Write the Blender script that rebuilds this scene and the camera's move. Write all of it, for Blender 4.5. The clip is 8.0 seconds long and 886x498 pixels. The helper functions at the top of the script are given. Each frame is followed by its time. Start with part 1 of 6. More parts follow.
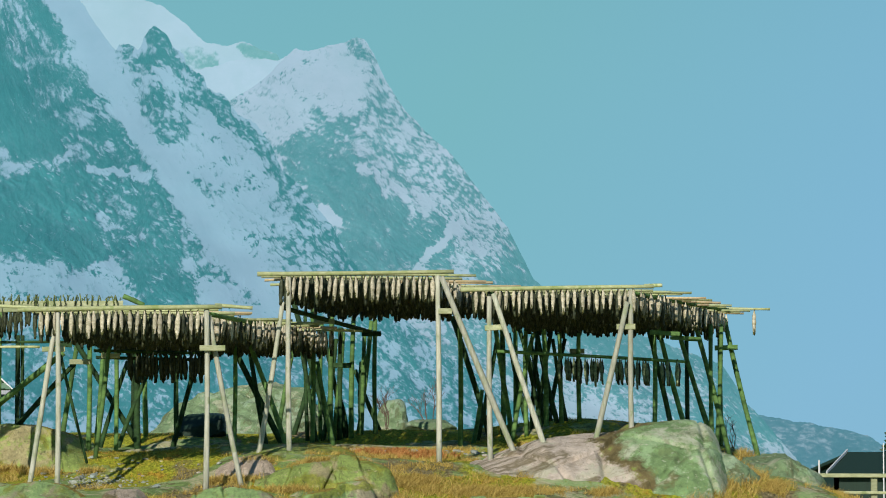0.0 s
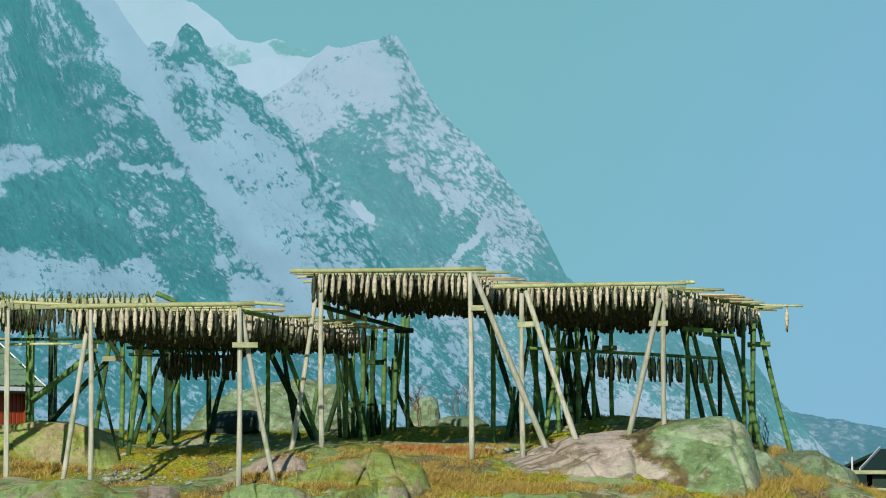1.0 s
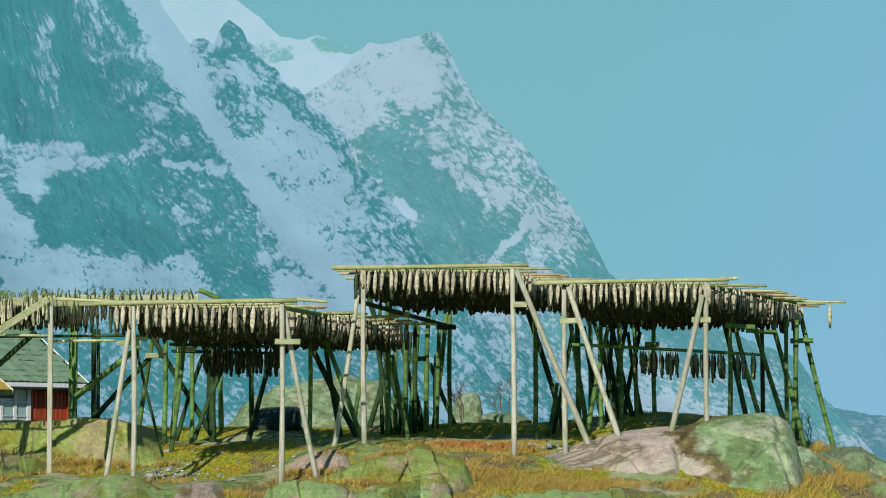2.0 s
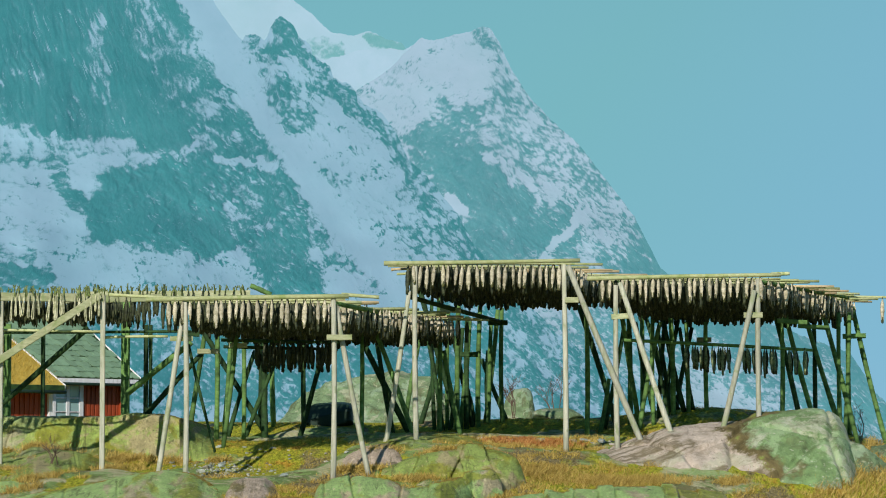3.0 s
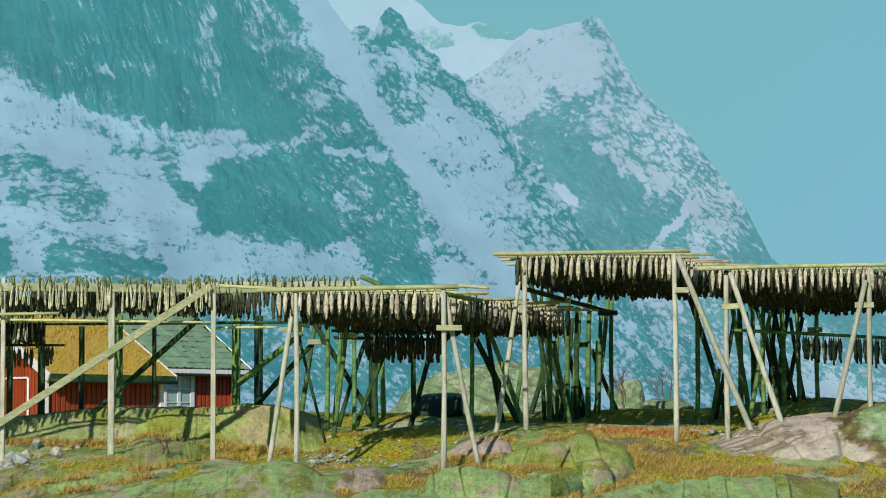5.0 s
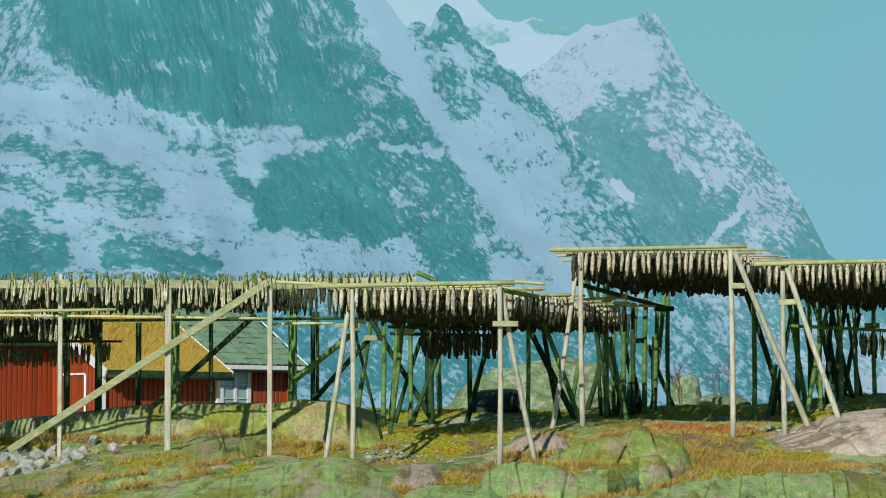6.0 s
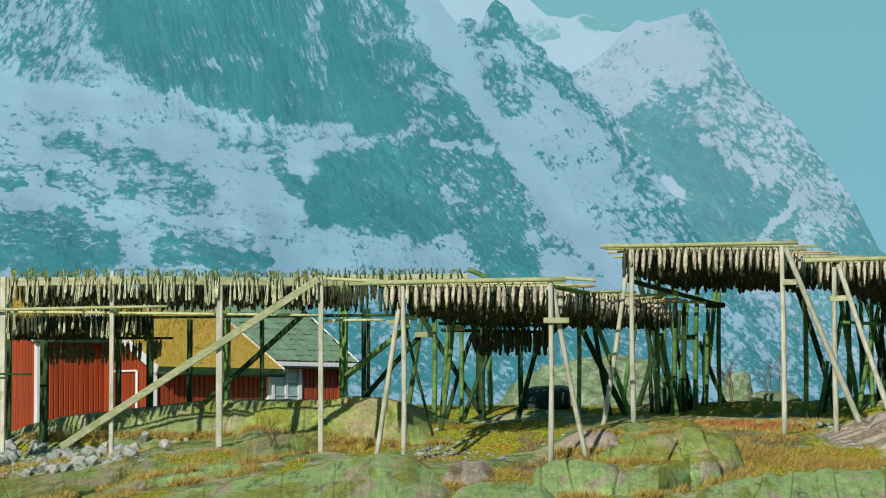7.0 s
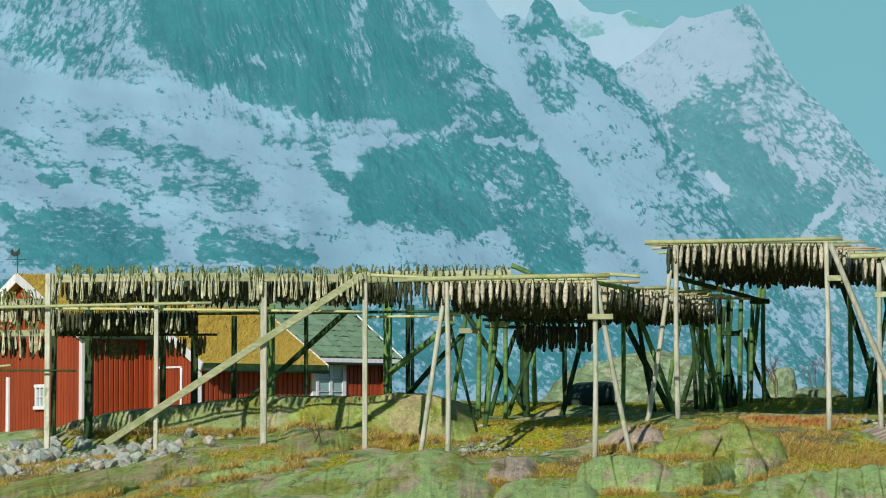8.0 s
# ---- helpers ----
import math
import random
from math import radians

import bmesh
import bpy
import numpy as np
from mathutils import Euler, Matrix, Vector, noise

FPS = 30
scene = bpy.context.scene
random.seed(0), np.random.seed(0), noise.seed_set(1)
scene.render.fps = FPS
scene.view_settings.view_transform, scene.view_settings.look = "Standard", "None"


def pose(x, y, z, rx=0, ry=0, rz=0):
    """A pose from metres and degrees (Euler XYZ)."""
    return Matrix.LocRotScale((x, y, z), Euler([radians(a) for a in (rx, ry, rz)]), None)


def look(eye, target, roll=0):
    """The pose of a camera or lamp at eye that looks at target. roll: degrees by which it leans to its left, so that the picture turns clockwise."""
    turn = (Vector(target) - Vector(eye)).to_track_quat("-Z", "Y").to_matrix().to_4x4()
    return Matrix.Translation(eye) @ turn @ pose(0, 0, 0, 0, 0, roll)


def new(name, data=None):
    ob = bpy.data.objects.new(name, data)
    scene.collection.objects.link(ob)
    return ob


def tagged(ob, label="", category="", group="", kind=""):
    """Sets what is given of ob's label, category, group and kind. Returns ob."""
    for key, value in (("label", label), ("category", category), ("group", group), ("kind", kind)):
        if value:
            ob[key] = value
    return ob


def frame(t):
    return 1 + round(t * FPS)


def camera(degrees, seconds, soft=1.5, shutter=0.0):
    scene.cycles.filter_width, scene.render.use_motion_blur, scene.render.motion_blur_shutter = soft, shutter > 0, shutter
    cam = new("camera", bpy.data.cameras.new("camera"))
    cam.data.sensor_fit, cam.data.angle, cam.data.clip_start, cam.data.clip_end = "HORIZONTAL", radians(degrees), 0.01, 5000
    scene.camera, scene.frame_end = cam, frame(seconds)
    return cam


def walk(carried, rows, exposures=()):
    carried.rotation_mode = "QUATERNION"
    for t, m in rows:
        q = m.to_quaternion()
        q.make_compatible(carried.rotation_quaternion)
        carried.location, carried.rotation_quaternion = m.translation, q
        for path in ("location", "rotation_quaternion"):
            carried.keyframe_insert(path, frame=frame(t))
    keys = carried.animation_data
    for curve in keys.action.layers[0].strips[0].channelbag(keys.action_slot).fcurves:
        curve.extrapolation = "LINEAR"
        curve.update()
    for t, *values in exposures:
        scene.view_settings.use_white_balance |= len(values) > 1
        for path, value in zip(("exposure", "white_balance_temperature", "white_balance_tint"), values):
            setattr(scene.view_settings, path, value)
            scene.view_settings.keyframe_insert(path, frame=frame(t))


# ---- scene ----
# ---- camera: turns on one spot, long lens ----
FOV = 16.0
F = 784 / math.tan(radians(FOV / 2))
EYE, LEVEL, MID = 1.6, 850.0, 441.0
cam = camera(FOV, 8.0, soft=1.05)
TURN = [(0.0, 0, 0), (0.5, 25, 2.5), (1.0, 57.5, 5.5), (1.5, 92, 8.5), (3.0, 224, 19.5), (3.5, 270, 24), (4.0, 320, 28.5),
        (4.5, 368, 32.5), (6.0, 518, 43.5), (6.5, 562, 46.5), (7.0, 608, 49.5), (7.5, 648, 52.5), (8.0, 686, 56)]
walk(cam, [(t, pose(0, 0, EYE, 90 + math.degrees((LEVEL - 441 - b) / F), 0, -math.degrees((784 - a - MID) / F))) for t, a, b in TURN])

# ---- world and sun ----
SUN_EL, SUN_AZ = radians(27), radians(-161)   # azimuth from +y towards +x: behind the camera, to its left
world = bpy.data.worlds.new("world")
scene.world = world
world.use_nodes = True
wn = world.node_tree
wn.nodes.clear()
sky = wn.nodes.new("ShaderNodeTexSky")
sky.sky_type, sky.sun_disc = "NISHITA", False
sky.sun_elevation, sky.sun_rotation = SUN_EL, SUN_AZ
sky.air_density, sky.dust_density, sky.ozone_density = 1.0, 0.0, 6.0
tint = wn.nodes.new("ShaderNodeMix")
tint.data_type, tint.blend_type = "RGBA", "MULTIPLY"
tint.inputs[0].default_value = 1.0
tint.inputs[7].default_value = (0.52, 0.78, 0.70, 1)
bgd = wn.nodes.new("ShaderNodeBackground")
bgd.inputs[1].default_value = 0.085
wout = wn.nodes.new("ShaderNodeOutputWorld")
wn.links.new(sky.outputs[0], tint.inputs[6])
haze = wn.nodes.new("ShaderNodeMix")   # thin even haze over the clear sky
haze.data_type = "RGBA"
sky_pos = wn.nodes.new("ShaderNodeTexCoord")
sky_xyz = wn.nodes.new("ShaderNodeSeparateXYZ")
thin = wn.nodes.new("ShaderNodeMapRange")   # the haze thins out towards the zenith
thin.inputs["From Min"].default_value = 0.13
thin.inputs["From Max"].default_value, thin.inputs["To Min"].default_value, thin.inputs["To Max"].default_value = 0.6, 0.90, 0.05
wn.links.new(sky_pos.outputs["Generated"], sky_xyz.inputs[0])
wn.links.new(sky_xyz.outputs[2], thin.inputs["Value"])
wn.links.new(thin.outputs[0], haze.inputs[0])
veil = wn.nodes.new("ShaderNodeMix")   # greener towards the mountains, bluer over the open sea
veil.data_type = "RGBA"
veil.inputs[6].default_value, veil.inputs[7].default_value = (2.30, 5.60, 6.30, 1), (2.60, 5.50, 8.05, 1)
open_sea = wn.nodes.new("ShaderNodeMapRange")
open_sea.inputs["From Min"].default_value, open_sea.inputs["From Max"].default_value = -0.02, 0.16
sea_low = wn.nodes.new("ShaderNodeMath")
sea_low.operation = "MULTIPLY_ADD"
sea_low.inputs[1].default_value = -0.75
wn.links.new(sky_xyz.outputs[2], sea_low.inputs[0])
wn.links.new(sky_xyz.outputs[0], sea_low.inputs[2])
wn.links.new(sea_low.outputs[0], open_sea.inputs["Value"])
wn.links.new(open_sea.outputs[0], veil.inputs[0])
wn.links.new(veil.outputs[2], haze.inputs[7])
wn.links.new(tint.outputs[2], haze.inputs[6])
wn.links.new(haze.outputs[2], bgd.inputs[0])
wn.links.new(bgd.outputs[0], wout.inputs[0])
sun = new("sun", bpy.data.lights.new("sun", "SUN"))
sun.data.energy, sun.data.angle, sun.data.color = 4.4, radians(0.6), (0.98, 0.95, 0.79)
toward = Vector((math.sin(SUN_AZ) * math.cos(SUN_EL), math.cos(SUN_AZ) * math.cos(SUN_EL), math.sin(SUN_EL)))
sun.matrix_world = look(toward * 100, (0, 0, 0))
scene.view_settings.exposure = 0.0

rng = random.Random(7)


def at(u, v, y):
    """The place at depth y in the direction u, v (long-lens units from the walk's first view)."""
    az = (u - MID) / F
    return Vector((y * math.tan(az), y, EYE + y / math.cos(az) * math.tan((LEVEL - v) / F)))


def px(u, y):
    return y * math.tan((u - MID) / F)


# ---- materials ----
class Nodes:
    def __init__(self, name):
        self.m = bpy.data.materials.new(name)
        self.m.use_nodes = True
        self.t = self.m.node_tree
        self.b = self.t.nodes["Principled BSDF"]

    def n(self, kind, **kw):
        node = self.t.nodes.new("ShaderNode" + kind)
        for k, v in kw.items():
            setattr(node, k, v)
        return node

    def link(self, a, b):
        self.t.links.new(a, b)

    def coords(self, which="Object", scale=(1, 1, 1), rot=(0, 0, 0)):
        tc = self.n("TexCoord")
        mp = self.n("Mapping")
        mp.inputs["Scale"].default_value = scale
        mp.inputs["Rotation"].default_value = rot
        self.link(tc.outputs[which], mp.inputs["Vector"])
        return mp.outputs[0]

    def slant(self, deg, stretch, deep=2.0):
        """World places drawn out along a line that falls to the right at an angle."""
        g = self.n("NewGeometry")
        mp = self.n("Mapping", vector_type="TEXTURE")
        mp.inputs["Scale"].default_value = (stretch, deep, 1.0)
        mp.inputs["Rotation"].default_value = (0, radians(deg), 0)
        self.link(g.outputs["Position"], mp.inputs["Vector"])
        return mp.outputs[0]

    def world(self, scale=(1, 1, 1), rot=(0, 0, 0)):
        g = self.n("NewGeometry")
        mp = self.n("Mapping")
        mp.inputs["Scale"].default_value = scale
        mp.inputs["Rotation"].default_value = rot
        self.link(g.outputs["Position"], mp.inputs["Vector"])
        return mp.outputs[0]

    def noise(self, vec, scale, detail=5.0, rough=0.6, dist=0.0):
        nz = self.n("TexNoise")
        nz.inputs["Scale"].default_value, nz.inputs["Detail"].default_value = scale, detail
        nz.inputs["Roughness"].default_value, nz.inputs["Distortion"].default_value = rough, dist
        self.link(vec, nz.inputs["Vector"])
        return nz.outputs[0]

    def ramp(self, fac, stops, interp="LINEAR"):
        r = self.n("ValToRGB")
        r.color_ramp.interpolation = interp
        e = r.color_ramp.elements
        while len(e) < len(stops):
            e.new(0.5)
        for el, (p, c) in zip(e, stops):
            el.position = p
            el.color = (*c, 1) if len(c) == 3 else c
        self.link(fac, r.inputs[0])
        return r.outputs[0]

    def mix(self, fac, a, b, blend="MIX"):
        m = self.n("Mix", data_type="RGBA", blend_type=blend)
        for sock, val in ((0, fac), (6, a), (7, b)):
            if isinstance(val, (int, float)):
                m.inputs[sock].default_value = val
            elif isinstance(val, tuple):
                m.inputs[sock].default_value = (*val, 1)
            else:
                self.link(val, m.inputs[sock])
        return m.outputs[2]

    def math(self, op, a, b=0.0):
        m = self.n("Math", operation=op)
        for i, val in enumerate((a, b)):
            if isinstance(val, (int, float)):
                m.inputs[i].default_value = val
            else:
                self.link(val, m.inputs[i])
        return m.outputs[0]

    def bump(self, height, dist, strength=1.0):
        b = self.n("Bump")
        b.inputs["Distance"].default_value, b.inputs["Strength"].default_value = dist, strength
        self.link(height, b.inputs["Height"])
        self.link(b.outputs[0], self.b.inputs["Normal"])

    def done(self, color, rough=0.85, spec=0.3, metal=0.0):
        if isinstance(color, tuple):
            self.b.inputs["Base Color"].default_value = (*color, 1)
        else:
            self.link(color, self.b.inputs["Base Color"])
        if isinstance(rough, (int, float)):
            self.b.inputs["Roughness"].default_value = rough
        else:
            self.link(rough, self.b.inputs["Roughness"])
        self.b.inputs["Specular IOR Level"].default_value = spec
        self.b.inputs["Metallic"].default_value = metal
        return self.m


def random_value(k):
    return k.n("ObjectInfo").outputs["Random"]


def wood(name, dark, light, grain=(30, 30, 3), dirt=(0.03, 0.05, 0.02), rings=0.7):
    k = Nodes(name)
    g = k.noise(k.coords("Object", grain), 1.0, 6, 0.65)
    big = k.noise(k.coords("Object", (1, 1, 1)), 2.2, 3)
    c = k.ramp(g, [(0.3, dark), (0.7, light)])
    tone = k.math("ADD", k.math("MULTIPLY", random_value(k), 0.45), 0.75)
    c = k.mix(1.0, c, tone, "MULTIPLY")
    c = k.mix(k.ramp(big, [(0.52, (0, 0, 0)), (0.72, (0.7, 0.7, 0.7))]), c, dirt)
    knots = k.noise(k.coords("Object", (3.5, 3.5, 2.6)), 1.0, 4, 0.6)
    c = k.mix(k.ramp(knots, [(0.60, (0, 0, 0)), (0.66, (rings, rings, rings))]), c, dirt)
    k.bump(g, 0.004)
    return k.done(c, 0.8)


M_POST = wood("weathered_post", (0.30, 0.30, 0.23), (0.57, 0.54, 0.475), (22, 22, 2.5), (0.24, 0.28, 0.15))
# green bark, its colour also darkened for the shade behind the front posts
M_LOG = wood("barked_log_and_shade", (0.045, 0.105, 0.03), (0.185, 0.325, 0.095), (3, 3, 6), (0.03, 0.06, 0.02), 0.45)
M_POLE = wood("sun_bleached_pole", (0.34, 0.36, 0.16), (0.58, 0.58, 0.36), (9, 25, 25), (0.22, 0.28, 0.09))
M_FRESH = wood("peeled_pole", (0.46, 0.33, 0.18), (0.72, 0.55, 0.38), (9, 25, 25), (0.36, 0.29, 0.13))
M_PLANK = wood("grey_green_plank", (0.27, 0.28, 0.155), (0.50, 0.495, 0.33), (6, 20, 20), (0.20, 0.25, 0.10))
# dark timber, taken nearly black in colour for the shade under the racks
M_DARKWOOD = wood("old_dark_timber_and_shade", (0.010, 0.028, 0.010), (0.042, 0.095, 0.028), (6, 6, 8), (0.008, 0.02, 0.008))


def fish_material(name, pale, dark, per="object"):
    k = Nodes(name)
    rnd = random_value(k) if per == "object" else k.n("NewGeometry").outputs["Random Per Island"]
    g = k.noise(k.world((1, 1, 1)), 14, 5, 0.7)
    f = k.noise(k.world((1, 1, 0.35)), 60, 3)
    c = k.ramp(g, [(0.36, dark), (0.62, pale)])
    band = k.noise(k.world((1.5, 1.5, 6)), 1.6, 4, 0.6)
    c = k.mix(k.ramp(band, [(0.52, (0, 0, 0)), (0.64, (0.6, 0.6, 0.6))]), c, dark)
    c = k.mix(k.math("MULTIPLY", f, 0.35), c, dark)
    tone = k.math("ADD", k.math("MULTIPLY", rnd, 0.5), 0.72)
    c = k.mix(1.0, c, tone, "MULTIPLY")
    k.bump(g, 0.006)
    return k.done(c, 0.6, 0.4)


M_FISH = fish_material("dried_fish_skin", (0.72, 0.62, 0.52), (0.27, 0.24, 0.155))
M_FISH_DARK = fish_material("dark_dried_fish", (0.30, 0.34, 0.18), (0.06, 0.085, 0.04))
# near-black copy of the skin: shade between the close rows is in its colour
M_FISH_SHADED = fish_material("dried_fish_shaded", (0.07, 0.078, 0.038), (0.008, 0.014, 0.007), "island")
M_NECK = fish_material("dark_cut_neck", (0.20, 0.19, 0.08), (0.03, 0.035, 0.015))
M_TAIL = fish_material("dried_tail", (0.27, 0.32, 0.10), (0.045, 0.07, 0.018))
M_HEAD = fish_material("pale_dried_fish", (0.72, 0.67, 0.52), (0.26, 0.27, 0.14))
# pale fish again, darkened in colour for the shade of the rear rows
M_HEAD_SHADED = fish_material("pale_dried_fish_shaded", (0.085, 0.095, 0.04), (0.010, 0.014, 0.006), "island")


def rock_colour(k, grey, pale, lichen, amount, stains):
    w = k.world()
    big = k.noise(w, 0.8, 8, 0.72, 0.8)
    mid = k.noise(w, 3.2, 8, 0.78, 0.4)
    fine = k.noise(w, 22, 6, 0.8)
    c = k.ramp(mid, [(0.36, grey), (0.60, pale)])
    green = k.ramp(mid, [(0.38, tuple(x * 0.5 for x in lichen)), (0.62, lichen)])
    c = k.mix(k.ramp(big, [(amount - 0.025, (1, 1, 1)), (amount + 0.03, (0, 0, 0))]), c, green)
    mint = k.ramp(k.noise(k.world((1, 0.6, 1)), 0.95, 7, 0.66, 0.5), [(0.545, (0, 0, 0)), (0.575, (0.6, 0.6, 0.6))])
    c = k.mix(mint, c, (min(0.6, lichen[0] * 1.5), min(0.6, lichen[1] * 1.32), min(0.5, lichen[2] * 1.8)))
    stain = k.ramp(k.noise(k.world((1.4, 1.4, 0.35)), 1.2, 7, 0.72), [(0.55, (0, 0, 0)), (0.59, (stains, stains, stains))])
    c = k.mix(stain, c, (0.10, 0.085, 0.04))
    spots = k.ramp(k.noise(w, 7, 6, 0.7), [(0.60, (0, 0, 0)), (0.64, (0.75, 0.75, 0.75))])
    c = k.mix(spots, c, pale)
    pits = k.ramp(k.noise(k.world((1, 1, 1.6)), 11, 5, 0.7), [(0.33, (0.8, 0.8, 0.8)), (0.39, (0, 0, 0))])
    c = k.mix(pits, c, tuple(x * 0.3 for x in grey))
    c = k.mix(k.math("MULTIPLY", fine, 0.4), c, tuple(x * 0.6 for x in grey))
    return c, mid, fine


def ground_material():
    k = Nodes("turf_and_rock")
    w = k.world((1, 0.3, 1))
    big = k.noise(w, 0.5, 6, 0.62, 0.4)
    mid = k.noise(w, 2.2, 6, 0.7)
    fine = k.noise(w, 16, 6, 0.75)
    turf = k.ramp(fine, [(0.36, (0.13, 0.068, 0.010)), (0.52, (0.46, 0.27, 0.035)), (0.66, (0.66, 0.43, 0.10))])
    moss = k.ramp(fine, [(0.36, (0.10, 0.11, 0.012)), (0.64, (0.46, 0.45, 0.045))])
    soil = k.ramp(fine, [(0.36, (0.06, 0.045, 0.022)), (0.62, (0.30, 0.24, 0.13)), (0.7, (0.50, 0.47, 0.38))])
    c = k.mix(k.ramp(mid, [(0.38, (0, 0, 0)), (0.46, (1, 1, 1))]), turf, moss)
    c = k.mix(k.ramp(big, [(0.54, (0, 0, 0)), (0.58, (1, 1, 1))]), c, soil)
    rock, rm, rf = rock_colour(k, (0.27, 0.265, 0.13), (0.57, 0.51, 0.36), (0.235, 0.36, 0.12), 0.51, 0.8)
    cover = k.n("Attribute", attribute_name="turf").outputs["Fac"]
    edge = k.math("ADD", cover, k.math("MULTIPLY", k.math("SUBTRACT", mid, 0.5), 0.9))
    c = k.mix(k.ramp(edge, [(0.44, (0, 0, 0)), (0.53, (1, 1, 1))]), rock, c)
    k.bump(k.math("ADD", k.math("MULTIPLY", fine, 0.25), k.math("MULTIPLY", mid, 1.0)), 0.05)
    return k.done(c, 0.95, 0.1)


def rock_material(name, grey, pale, lichen, amount=0.5, stains=0.6):
    k = Nodes(name)
    c, mid, fine = rock_colour(k, grey, pale, lichen, amount, stains)
    k.bump(k.math("ADD", mid, k.math("MULTIPLY", fine, 0.2)), 0.045)
    return k.done(c, 0.9, 0.2)


def whaleback_material():
    """Ice-worn rock: pinkish granite at one end, a wet brown run in the middle, lichen at the other end."""
    k = Nodes("ice_worn_granite")
    w = k.world()
    pink, mid, fine = rock_colour(k, (0.40, 0.32, 0.27), (0.68, 0.56, 0.51), (0.32, 0.36, 0.20), 0.30, 0.3)
    seams = k.ramp(k.noise(k.slant(-24, 7.0), 1.1, 5, 0.6, 0.3), [(0.54, (0, 0, 0)), (0.59, (0.85, 0.85, 0.85)), (0.63, (0, 0, 0))])
    pink = k.mix(seams, pink, (0.13, 0.10, 0.05))
    green, gm, gf = rock_colour(k, (0.25, 0.29, 0.165), (0.56, 0.56, 0.45), (0.24, 0.38, 0.16), 0.52, 0.4)
    run = k.noise(k.world((1, 1, 0.25)), 2.4, 7, 0.68, 0.4)
    brown = k.ramp(run, [(0.38, (0.08, 0.062, 0.026)), (0.56, (0.17, 0.13, 0.06)), (0.66, (0.22, 0.27, 0.06))])
    rag = k.math("MULTIPLY", k.math("SUBTRACT", k.noise(w, 1.6, 6, 0.7), 0.5), 0.6)
    along = k.math("ADD", k.n("Attribute", attribute_name="along").outputs["Fac"], rag)
    c = k.mix(k.ramp(along, [(0.44, (0, 0, 0)), (0.49, (1, 1, 1))]), pink, brown)
    c = k.mix(k.ramp(along, [(0.57, (0, 0, 0)), (0.66, (1, 1, 1))]), c, green)
    k.bump(k.math("ADD", mid, k.math("MULTIPLY", fine, 0.25)), 0.05)
    return k.done(c, 0.85, 0.25)


def grass_material(name, a, b):
    k = Nodes(name)
    rnd = k.n("NewGeometry").outputs["Random Per Island"]
    return k.done(k.ramp(rnd, [(0.0, a), (1.0, b)]), 0.9, 0.1)


def ledge_material(name, bare, mint, olive, green_share, moss, mossy):
    """Bedrock: bare stone, mint lichen and yellow-green algae in patches, dark runs and hairline cracks, moss on the tops."""
    k = Nodes(name)
    w = k.world((1, 0.30, 1))
    fine = k.noise(w, 20, 6, 0.75)
    mid = k.noise(w, 4.0, 7, 0.72, 0.3)
    patch = k.noise(k.world((1.0, 0.13, 1.3)), 1.25, 6, 0.62, 0.5)
    other = k.noise(k.world((0.9, 0.13, 1.1)), 1.0, 6, 0.60, 0.6)
    c = k.ramp(mid, [(0.34, tuple(x * 0.62 for x in bare)), (0.62, bare)])
    lich = k.ramp(mid, [(0.34, tuple(x * 0.66 for x in mint)), (0.60, mint), (0.70, tuple(min(0.7, x * 1.35) for x in mint))])
    c = k.mix(k.ramp(patch, [(green_share - 0.03, (1, 1, 1)), (green_share + 0.03, (0, 0, 0))]), c, lich)
    alga = k.ramp(mid, [(0.36, tuple(x * 0.5 for x in olive)), (0.62, olive)])
    c = k.mix(k.ramp(other, [(0.52, (0, 0, 0)), (0.58, (0.85, 0.85, 0.85))]), c, alga)
    runs = k.ramp(k.noise(k.world((2.6, 0.3, 0.28)), 1.7, 6, 0.72), [(0.56, (0, 0, 0)), (0.63, (0.6, 0.6, 0.6))])
    c = k.mix(runs, c, (0.085, 0.085, 0.035))
    line = k.math("ABSOLUTE", k.math("SUBTRACT", k.noise(k.world((1, 0.5, 1.2), (0, 0.5, 0.5)), 0.55, 2, 0.4, 0.1), 0.5))
    line = k.math("ADD", line, k.math("MULTIPLY", k.ramp(mid, [(0.44, (0, 0, 0)), (0.50, (1, 1, 1))]), 0.02))
    c = k.mix(k.ramp(line, [(0.002, (0.75, 0.75, 0.75)), (0.006, (0, 0, 0))]), c, (0.05, 0.05, 0.025))
    c = k.mix(k.ramp(fine, [(0.36, (0.5, 0.5, 0.5)), (0.5, (0, 0, 0))]), c, tuple(x * 0.3 for x in bare))
    spots = k.ramp(k.noise(w, 9, 5, 0.65), [(0.62, (0, 0, 0)), (0.66, (0.7, 0.7, 0.7))])
    c = k.mix(spots, c, tuple(min(0.7, x * 1.25) for x in bare))
    grow = k.ramp(fine, [(0.36, tuple(x * 0.35 for x in moss)), (0.62, moss)])
    top = k.math("ADD", k.n("Attribute", attribute_name="top").outputs["Fac"], k.math("MULTIPLY", k.math("SUBTRACT", k.noise(w, 1.7, 6, 0.7), 0.5), 1.7))
    c = k.mix(k.ramp(top, [(mossy, (0, 0, 0)), (mossy + 0.10, (0.92, 0.92, 0.92))]), c, grow)
    k.bump(k.math("ADD", mid, k.math("MULTIPLY", fine, 0.35)), 0.07)
    return k.done(c, 0.9, 0.2)


